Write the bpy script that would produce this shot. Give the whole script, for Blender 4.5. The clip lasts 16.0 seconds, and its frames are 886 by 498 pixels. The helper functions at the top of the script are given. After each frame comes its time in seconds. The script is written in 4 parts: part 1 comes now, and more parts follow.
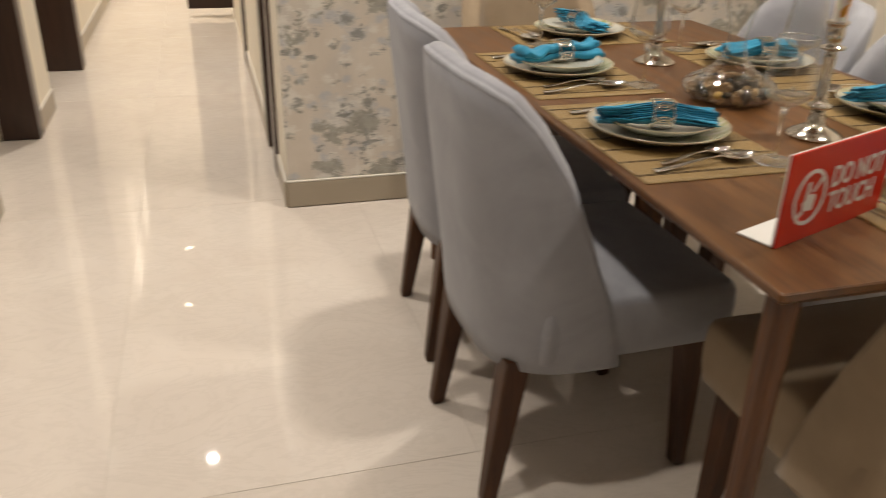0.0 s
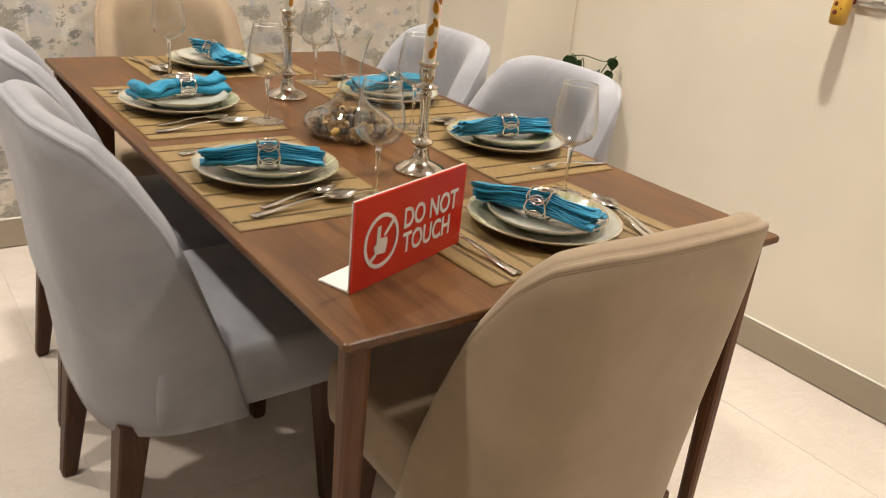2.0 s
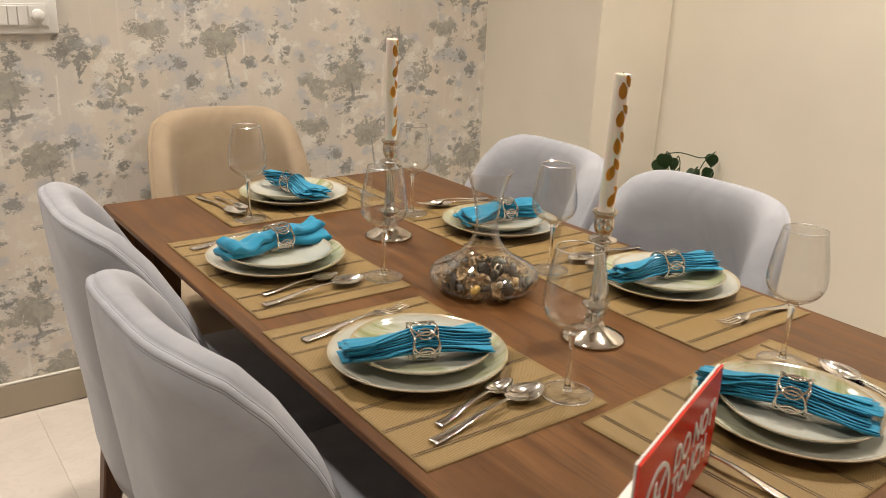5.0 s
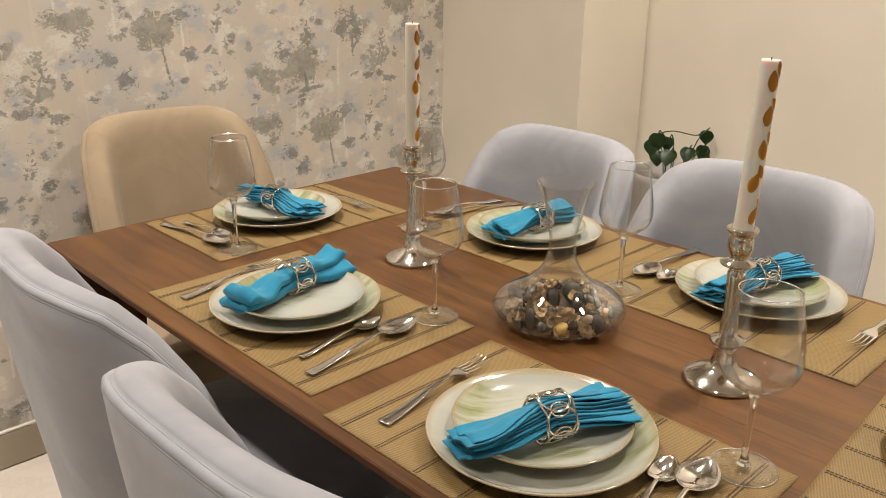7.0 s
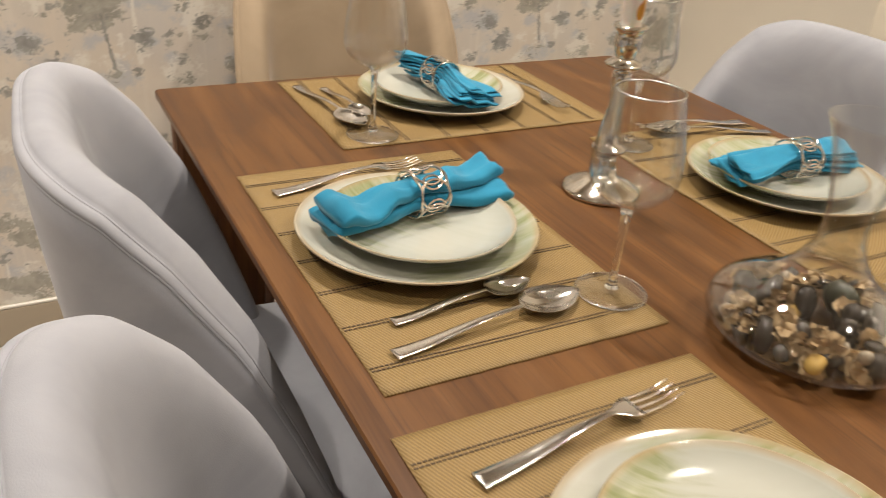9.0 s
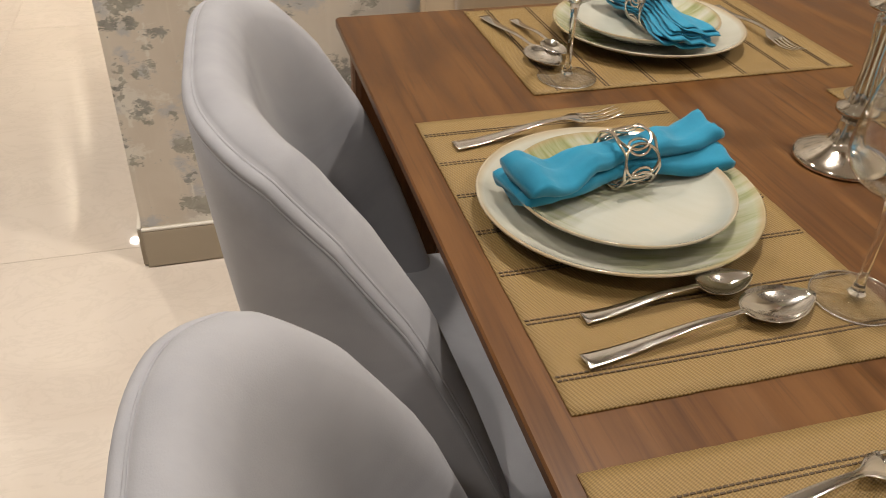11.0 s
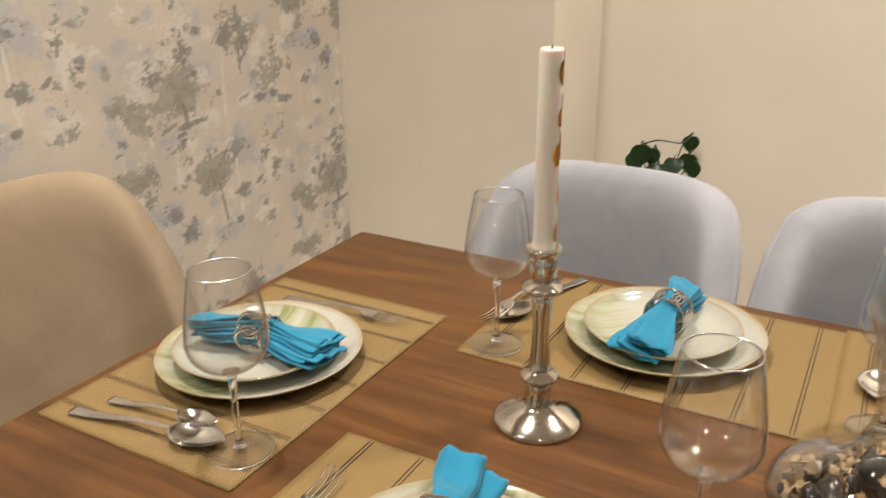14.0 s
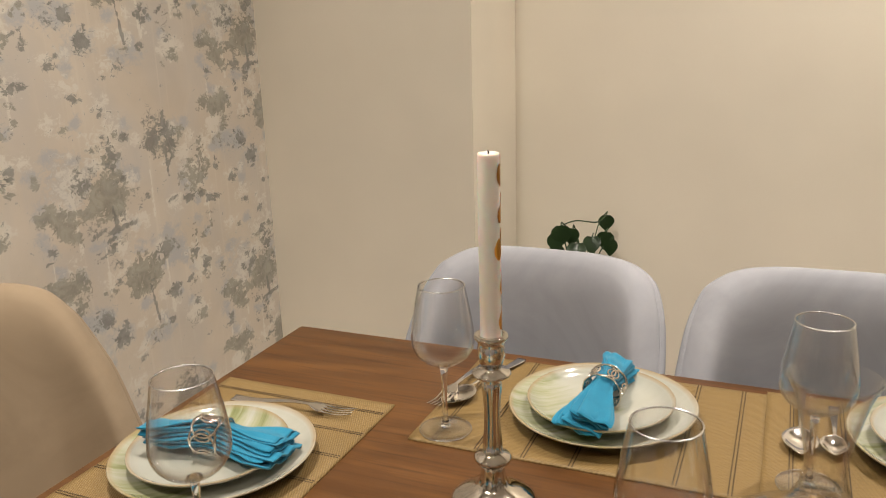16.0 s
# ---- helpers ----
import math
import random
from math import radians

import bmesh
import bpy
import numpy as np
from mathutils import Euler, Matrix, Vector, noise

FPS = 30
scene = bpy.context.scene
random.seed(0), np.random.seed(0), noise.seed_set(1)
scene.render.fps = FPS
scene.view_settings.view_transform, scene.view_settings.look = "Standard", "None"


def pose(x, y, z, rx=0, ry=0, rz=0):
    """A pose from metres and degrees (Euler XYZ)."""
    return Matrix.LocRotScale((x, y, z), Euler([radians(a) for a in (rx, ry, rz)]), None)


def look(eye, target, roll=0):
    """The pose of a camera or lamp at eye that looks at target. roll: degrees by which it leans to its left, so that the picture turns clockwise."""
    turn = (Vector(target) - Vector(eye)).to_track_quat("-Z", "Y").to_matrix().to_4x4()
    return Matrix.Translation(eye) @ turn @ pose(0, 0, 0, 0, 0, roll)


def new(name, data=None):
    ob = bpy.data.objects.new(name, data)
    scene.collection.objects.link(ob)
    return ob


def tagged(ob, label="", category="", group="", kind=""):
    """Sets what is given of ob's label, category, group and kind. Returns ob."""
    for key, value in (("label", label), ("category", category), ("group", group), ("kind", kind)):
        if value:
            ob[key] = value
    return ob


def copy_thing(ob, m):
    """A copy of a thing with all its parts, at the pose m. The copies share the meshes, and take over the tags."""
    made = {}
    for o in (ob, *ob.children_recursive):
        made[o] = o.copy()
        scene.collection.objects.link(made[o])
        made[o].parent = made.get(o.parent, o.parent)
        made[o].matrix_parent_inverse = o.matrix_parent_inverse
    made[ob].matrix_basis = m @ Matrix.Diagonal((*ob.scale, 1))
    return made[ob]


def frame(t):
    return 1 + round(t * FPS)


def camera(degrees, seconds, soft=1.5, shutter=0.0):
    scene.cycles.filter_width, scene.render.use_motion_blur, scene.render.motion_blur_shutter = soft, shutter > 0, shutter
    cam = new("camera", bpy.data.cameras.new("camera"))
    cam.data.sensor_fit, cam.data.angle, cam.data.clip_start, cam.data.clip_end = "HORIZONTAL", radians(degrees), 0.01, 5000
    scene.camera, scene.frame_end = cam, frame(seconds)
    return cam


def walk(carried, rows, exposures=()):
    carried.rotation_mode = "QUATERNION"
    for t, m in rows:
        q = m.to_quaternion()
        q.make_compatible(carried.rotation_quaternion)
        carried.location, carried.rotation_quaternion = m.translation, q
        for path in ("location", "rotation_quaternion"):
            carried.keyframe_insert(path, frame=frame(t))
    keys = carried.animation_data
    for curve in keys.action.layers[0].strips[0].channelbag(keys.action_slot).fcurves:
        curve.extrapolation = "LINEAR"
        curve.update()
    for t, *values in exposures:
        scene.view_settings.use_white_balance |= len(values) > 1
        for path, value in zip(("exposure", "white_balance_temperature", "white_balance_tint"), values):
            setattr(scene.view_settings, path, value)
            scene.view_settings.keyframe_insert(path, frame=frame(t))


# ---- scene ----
# ---- camera ----
cam = camera(56.8, 16.0, soft=0.8, shutter=0.35)
PATH = [
    (0, (-0.631, -0.713, 1.215), (-0.126, 1.017, 0.347), 1.4),
    (0.5, (-0.569, -0.706, 1.242), (0.225, 0.915, 0.381), 3.6),
    (1, (-0.576, -0.734, 1.246), (0.396, 0.795, 0.399), 5.3),
    (1.5, (-0.535, -0.752, 1.239), (0.545, 0.713, 0.41), 6.2),
    (2, (-0.429, -0.736, 1.249), (0.684, 0.728, 0.461), 5.9),
    (2.5, (-0.378, -0.692, 1.267), (0.736, 0.796, 0.531), 4.9),
    (3, (-0.381, -0.63, 1.287), (0.741, 0.88, 0.61), 4.1),
    (3.5, (-0.401, -0.545, 1.293), (0.726, 0.976, 0.649), 3.9),
    (4, (-0.453, -0.453, 1.292), (0.675, 1.071, 0.656), 3.6),
    (4.5, (-0.467, -0.394, 1.292), (0.659, 1.132, 0.658), 2.7),
    (5, (-0.46, -0.289, 1.292), (0.673, 1.233, 0.659), 2.3),
    (7.5, (-0.486, 0.163, 1.274), (0.845, 1.484, 0.578), 0.6),
    (8, (-0.417, 0.208, 1.221), (0.695, 1.686, 0.459), 1.6),
    (8.5, (-0.278, 0.272, 1.201), (0.692, 1.793, 0.335), 2.05),
    (9, (-0.192, 0.395, 1.177), (0.674, 1.920, 0.215), 4.95),
    (9.5, (-0.180, 0.453, 1.165), (0.361, 2.078, 0.133), 3.8),
    (10, (-0.161, 0.482, 1.154), (0.202, 2.112, 0.053), 4.0),
    (12.5, (-0.229, 0.582, 1.222), (0.722, 1.934, 0.096), -1.4),
    (13, (-0.289, 0.65, 1.251), (0.933, 1.868, 0.239), -0.3),
    (13.5, (-0.304, 0.78, 1.272), (1.131, 1.863, 0.396), -0.5),
    (14, (-0.293, 0.843, 1.276), (1.33, 1.755, 0.545), -0.5),
    (14.5, (-0.329, 0.808, 1.3), (1.387, 1.627, 0.68), -0.4),
    (15, (-0.371, 0.798, 1.306), (1.363, 1.592, 0.703), -0.9),
    (15.5, (-0.388, 0.807, 1.314), (1.368, 1.567, 0.729), -1.8),
    (16, (-0.348, 0.853, 1.308), (1.42, 1.61, 0.759), -1.8),
]
EXPOSURES = [(0, -0.14), (0.5, 0.18), (1, 0.28), (2.5, 0.29), (3, 0.18), (4, 0.11), (5, 0.13), (7.5, 0.1), (8, 0.22), (9.5, 0.2), (10.2, -0.14), (12.5, 0.05), (13, 0.26), (13.5, 0.25), (14, 0.15), (14.5, -0.05), (16, -0.04)]
walk(cam, [(t, look(eye, target, roll)) for t, eye, target, roll in PATH], EXPOSURES)

# ---- light ----
CEIL = 2.70
world = bpy.data.worlds.new("world")
world.use_nodes = True
world.node_tree.nodes["Background"].inputs[0].default_value = (0.9, 0.85, 0.78, 1)
world.node_tree.nodes["Background"].inputs[1].default_value = 0.05
scene.world = world
WARM = (1.0, 0.910, 0.81)
# the last five are added at guessed, unseen spots for fill and glints
LAMPS = [(0.45, 1.58, 15.5), (1.25, 0.45, 20), (1.05, -1.45, 19), (-0.95, 1.90, 18.5), (-0.88, 4.14, 26), (-1.04, 6.45, 24), (-1.04, 7.73, 16), (-0.95, 0.25, 13), (-3.0, -2.4, 9), (-3.1, 0.6, 7), (-1.3, -2.7, 15), (0.30, -3.5, 15)]
for lx, ly, watts in LAMPS:
    data = bpy.data.lights.new("downlight_and_fill_lamp", "AREA")
    data.shape, data.size, data.energy, data.color, data.spread = "DISK", (0.13 if ly < 2 else 0.06), watts, WARM, radians(118)
    new("downlight_and_fill_lamp", data).matrix_world = pose(lx, ly, CEIL - 0.012)


# ---- materials ----
class Nodes:
    """A short way to wire up one material."""

    def __init__(self, name):
        self.mat = bpy.data.materials.new(name)
        self.mat.use_nodes = True
        self.tree = self.mat.node_tree
        self.bsdf = self.tree.nodes["Principled BSDF"]
        self.out = self.tree.nodes["Material Output"]
        self.coord = self.tree.nodes.new("ShaderNodeTexCoord")

    def add(self, kind, **values):
        node = self.tree.nodes.new("ShaderNode" + kind)
        for key, value in values.items():
            setattr(node, key, value)
        return node

    def link(self, a, b):
        self.tree.links.new(a, b)

    def put(self, socket, value):
        if hasattr(value, "is_output"):
            self.link(value, socket)
        else:
            socket.default_value = (*value, 1.0) if isinstance(value, tuple) and len(value) == 3 and socket.type == "RGBA" else value

    def mapped(self, scale=(1, 1, 1), turn=(0, 0, 0), space="Object", shift=None):
        node = self.add("Mapping")
        self.link(self.coord.outputs[space], node.inputs["Vector"])
        node.inputs["Scale"].default_value = scale
        node.inputs["Rotation"].default_value = turn
        if shift is not None:
            self.put(node.inputs["Location"], shift)
        return node.outputs[0]

    def noise(self, vector, scale, detail=4.0, rough=0.55, warp=0.0):
        node = self.add("TexNoise")
        self.link(vector, node.inputs["Vector"])
        node.inputs["Scale"].default_value, node.inputs["Detail"].default_value = scale, detail
        node.inputs["Roughness"].default_value, node.inputs["Distortion"].default_value = rough, warp
        return node.outputs[0]

    def ramp(self, value, *stops):
        node = self.add("ValToRGB")
        self.link(value, node.inputs[0])
        while len(node.color_ramp.elements) < len(stops):
            node.color_ramp.elements.new(0.5)
        for element, (at, colour) in zip(node.color_ramp.elements, stops):
            element.position = at
            element.color = (*colour, 1) if isinstance(colour, tuple) else (colour, colour, colour, 1)
        return node.outputs[0]

    def mix(self, factor, a, b, blend="MIX"):
        node = self.add("Mix", data_type="RGBA", blend_type=blend)
        self.put(node.inputs[0], factor)
        self.put(node.inputs[6], a)
        self.put(node.inputs[7], b)
        return node.outputs[2]

    def math(self, op, a, b=0.0, c=0.0):
        node = self.add("Math", operation=op)
        for socket, value in zip(node.inputs, (a, b, c)):
            self.put(socket, value)
        return node.outputs[0]

    def bump(self, height, strength=0.3, distance=0.002):
        node = self.add("Bump")
        self.link(height, node.inputs["Height"])
        node.inputs["Strength"].default_value, node.inputs["Distance"].default_value = strength, distance
        self.link(node.outputs[0], self.bsdf.inputs["Normal"])

    def set(self, **values):
        for key, value in values.items():
            self.put(self.bsdf.inputs[key.replace("_", " ")], value)
        return self.mat


def paint(name, colour, rough=0.6, mottle=0.06, bump=0.15):
    n = Nodes(name)
    v = n.mapped(space="Object")
    big = n.noise(v, 1.7, 3)
    fine = n.noise(v, 220, 3)
    dark = tuple(c * (1 - mottle) for c in colour)
    light = tuple(min(1, c * (1 + mottle)) for c in colour)
    n.bump(fine, bump, 0.0006)
    return n.set(Base_Color=n.ramp(big, (0.3, dark), (0.7, light)), Roughness=rough)


def wood(name, dark, mid, light, axis=1, rough=0.32, coat=0.3):
    n = Nodes(name)
    stretch = [9.0, 9.0, 9.0]
    stretch[axis] = 0.7
    rnd = n.add("ObjectInfo").outputs["Random"]
    offset = n.math("MULTIPLY", rnd, 7.0)
    v = n.mapped(tuple(stretch), shift=offset)
    grain = n.noise(v, 2.2, 8, 0.62, 1.1)
    stretch2 = [150.0, 150.0, 150.0]
    stretch2[axis] = 5.0
    pores = n.noise(n.mapped(tuple(stretch2)), 1.0, 3, 0.6)
    broad = n.noise(n.mapped(tuple(2.5 if i != axis else 0.5 for i in range(3))), 1.3, 2)
    figure = n.noise(n.mapped(tuple(5.0 if i != axis else 1.1 for i in range(3)), shift=offset), 1.6, 5, 0.6, 2.2)
    col = n.ramp(grain, (0.28, dark), (0.5, mid), (0.72, light))
    col = n.mix(n.ramp(broad, (0.35, 0.0), (0.65, 0.45)), col, n.mix(0.5, col, light))
    col = n.mix(n.ramp(figure, (0.36, 0.38), (0.54, 0.0)), col, dark)
    col = n.mix(n.ramp(pores, (0.30, 0.7), (0.47, 0.0)), col, dark)
    n.bump(pores, 0.12, 0.0008)
    return n.set(Base_Color=col, Roughness=n.ramp(grain, (0.2, rough - 0.05), (0.8, rough + 0.1)), Coat_Weight=coat, Coat_Roughness=0.22, Specular_IOR_Level=0.35)


def velvet(name, colour, shade):
    n = Nodes(name)
    v = n.mapped()
    pile = n.noise(v, 4.5, 5, 0.60, 1.0)
    nap = n.noise(v, 900, 2)
    brush = n.noise(n.mapped((9, 9, 5)), 1.2, 3, 0.55, 0.8)
    col = n.ramp(pile, (0.34, shade), (0.66, colour))
    col = n.mix(n.ramp(brush, (0.40, 0.0), (0.78, 0.22)), col, tuple(min(1, c * 1.22) for c in colour))
    n.bump(nap, 0.25, 0.0006)
    return n.set(Base_Color=col, Roughness=0.85, Sheen_Weight=0.14, Sheen_Roughness=0.45, Specular_IOR_Level=0.25)


def metal(name, colour=(0.66, 0.61, 0.54), rough=0.09):
    n = Nodes(name)
    smudge = n.noise(n.mapped(), 60, 4)
    return n.set(Base_Color=n.mix(n.ramp(smudge, (0.4, 0.0), (0.7, 0.15)), colour, tuple(c * 0.8 for c in colour)),
                 Metallic=1.0, Roughness=n.ramp(smudge, (0.3, rough * 0.7), (0.7, rough * 1.5)))


def thin_glass(name, tint=(0.995, 0.995, 0.993), least=0.045, rough=0.012):
    n = Nodes(name)
    clear, gloss, mix = n.add("BsdfTransparent"), n.add("BsdfGlossy"), n.add("MixShader")
    clear.inputs[0].default_value = (*tint, 1)
    gloss.inputs["Roughness"].default_value = rough
    facing = n.add("LayerWeight")
    facing.inputs[0].default_value = 0.5
    n.link(n.math("MULTIPLY_ADD", n.math("POWER", facing.outputs["Facing"], 2.8), 0.95 - least, least), mix.inputs[0])
    n.link(clear.outputs[0], mix.inputs[1])
    n.link(gloss.outputs[0], mix.inputs[2])
    n.link(mix.outputs[0], n.out.inputs[0])
    return n.mat


def solid_glass(name, rough=0.0):
    n = Nodes(name)
    return n.set(Base_Color=(0.98, 0.98, 0.97), Roughness=rough, Transmission_Weight=1.0, IOR=1.48)


def glaze(name):
    """Cream stoneware with brushed green streaks."""
    n = Nodes(name)
    rnd = n.add("ObjectInfo").outputs["Random"]
    shift = n.math("MULTIPLY", rnd, 3.0)
    warp = n.noise(n.mapped((1, 1, 1), shift=shift), 9, 2)
    v = n.add("VectorMath", operation="MULTIPLY_ADD")
    n.link(n.mapped((1, 1, 1), shift=shift), v.inputs[0])
    v.inputs[1].default_value = (5.0, 55.0, 1.0)
    n.link(warp, v.inputs[2])
    streak = n.noise(v.outputs[0], 1.0, 5, 0.6, 0.4)
    sep = n.add("SeparateXYZ")
    n.link(n.mapped(), sep.inputs[0])
    cloud = n.noise(n.mapped((1.0, 1.0, 1), shift=shift), 8.0, 3, 0.5, 0.8)
    zone = n.math("ADD", n.math("MULTIPLY_ADD", sep.outputs[0], 3.2, 0.10), n.math("MULTIPLY_ADD", n.math("ADD", cloud, n.math("MULTIPLY", streak, 0.5)), 0.9, -0.35))
    where = n.math("MULTIPLY", n.ramp(zone, (0.40, 0.0), (0.66, 0.9)), n.ramp(streak, (0.34, 0.22), (0.62, 1.0)))
    pale = n.mix(n.ramp(streak, (0.35, 0.0), (0.7, 0.35)), (0.402, 0.398, 0.345), (0.340, 0.346, 0.272))
    col = n.mix(where, pale, n.ramp(streak, (0.34, (0.3444, 0.3444, 0.1968)), (0.52, (0.2706, 0.2829, 0.1271)), (0.68, (0.164, 0.1845, 0.0615))))
    rim = n.math("MULTIPLY", n.ramp(sep.outputs[2], (0.0226, 0.0), (0.0234, 1.0)), n.ramp(cloud, (0.3, 0.35), (0.6, 0.85)))
    col = n.mix(rim, col, (0.30, 0.215, 0.115))
    return n.set(Base_Color=col, Roughness=0.13, Coat_Weight=0.5, Coat_Roughness=0.06)


def weave(name):
    """Golden woven vinyl."""
    n = Nodes(name)
    sep = n.add("SeparateXYZ")
    n.link(n.mapped(), sep.inputs[0])
    x, y = sep.outputs[0], sep.outputs[1]
    warp = n.math("SINE", n.math("MULTIPLY", x, 2300))
    weft = n.math("SINE", n.math("MULTIPLY", n.math("ADD", y, n.math("MULTIPLY", x, 0.8)), 1900))
    cloth = n.math("MULTIPLY", warp, weft)
    tone = n.noise(n.mapped((3, 26, 1)), 6, 4)
    col = n.mix(n.math("MULTIPLY_ADD", cloth, 0.5, 0.5), (0.120, 0.070, 0.019), (0.295, 0.197, 0.074))
    col = n.mix(n.ramp(tone, (0.35, 0.0), (0.7, 0.25)), col, (0.2214, 0.1435, 0.05576))
    n.bump(cloth, 0.5, 0.0005)
    return n.set(Base_Color=col, Roughness=0.5, Specular_IOR_Level=0.4)


def linen(name, colour):
    n = Nodes(name)
    v = n.mapped()
    fine = n.noise(v, 1400, 2)
    soft = n.noise(v, 35, 3)
    n.bump(fine, 0.3, 0.0003)
    return n.set(Base_Color=n.ramp(soft, (0.3, tuple(c * 0.82 for c in colour)), (0.7, colour)), Roughness=0.8, Sheen_Weight=0.15)


def tile_floor(name):
    """Polished cream vitrified tile with faint clouds."""
    n = Nodes(name)
    rnd = n.math("MULTIPLY", n.add("ObjectInfo").outputs["Random"], 20.0)
    v = n.mapped((1, 1, 1), shift=rnd)
    cloud = n.noise(v, 2.6, 5, 0.6, 1.2)
    vein = n.noise(n.mapped((1, 1.6, 1), (0, 0, 0.6), shift=rnd), 4.0, 6, 0.7, 2.0)
    col = n.ramp(cloud, (0.3, (0.555, 0.490, 0.425)), (0.7, (0.610, 0.550, 0.485)))
    col = n.mix(n.ramp(vein, (0.46, 0.0), (0.5, 0.25), (0.54, 0.0)), col, (0.45, 0.40, 0.34))
    return n.set(Base_Color=col, Roughness=n.ramp(cloud, (0.3, 0.016), (0.7, 0.034)), Specular_IOR_Level=0.5)


def wallpaper(name):
    """Beige paper printed with watercolour trees; the sheet's ink densities say where each ink lies."""
    n = Nodes(name)
    v = n.mapped()
    cloud = n.noise(v, 5.0, 4, 0.55, 0.6)
    haze = n.noise(n.mapped((1.0, 1.0, 0.6), shift=(3.0, 1.0, 2.0)), 6.5, 3, 0.5, 0.4)
    drip = n.noise(n.mapped((60, 1, 1.6)), 1.0, 4, 0.6)
    fibre = n.noise(n.mapped((300, 1, 20)), 1.0, 3)
    wash = n.noise(v, 34, 4, 0.58, 1.0)
    dab = n.noise(n.mapped((1.0, 1.0, 1.3)), 75, 4, 0.58, 1.0)
    col = n.ramp(cloud, (0.3, (0.560, 0.495, 0.412)), (0.7, (0.640, 0.578, 0.494)))
    col = n.mix(n.ramp(haze, (0.42, 0.0), (0.66, 0.40)), col, (0.470, 0.474, 0.480))
    col = n.mix(n.ramp(drip, (0.56, 0.0), (0.72, 0.35)), col, (0.692, 0.644, 0.557))
    ink = n.add("Attribute", attribute_name="ink")
    split = n.add("SeparateColor")
    n.link(ink.outputs["Color"], split.inputs[0])
    green, grey, blue, white = split.outputs[0], split.outputs[1], split.outputs[2], ink.outputs["Alpha"]
    edge = n.math("MULTIPLY_ADD", n.math("MULTIPLY_ADD", dab, 0.62, n.math("MULTIPLY", wash, 0.38)), 1.0, -0.5)

    def lies(density, soft, lo, hi, most):
        return n.ramp(n.math("MULTIPLY_ADD", edge, soft, density), (lo, 0.0), (hi, most))

    col = n.mix(lies(blue, 1.9, 0.18, 0.66, 0.66), col, (0.395, 0.425, 0.465))
    col = n.mix(lies(white, 3.0, 0.30, 0.66, 0.80), col, (0.690, 0.660, 0.590))
    col = n.mix(lies(green, 3.0, 0.36, 0.60, 0.84), col, n.ramp(wash, (0.35, (0.215, 0.208, 0.172)), (0.66, (0.345, 0.330, 0.282))))
    col = n.mix(lies(grey, 2.9, 0.36, 0.62, 0.86), col, n.ramp(wash, (0.35, (0.165, 0.163, 0.150)), (0.66, (0.285, 0.280, 0.258))))
    n.bump(fibre, 0.12, 0.0004)
    return n.set(Base_Color=col, Roughness=0.62)


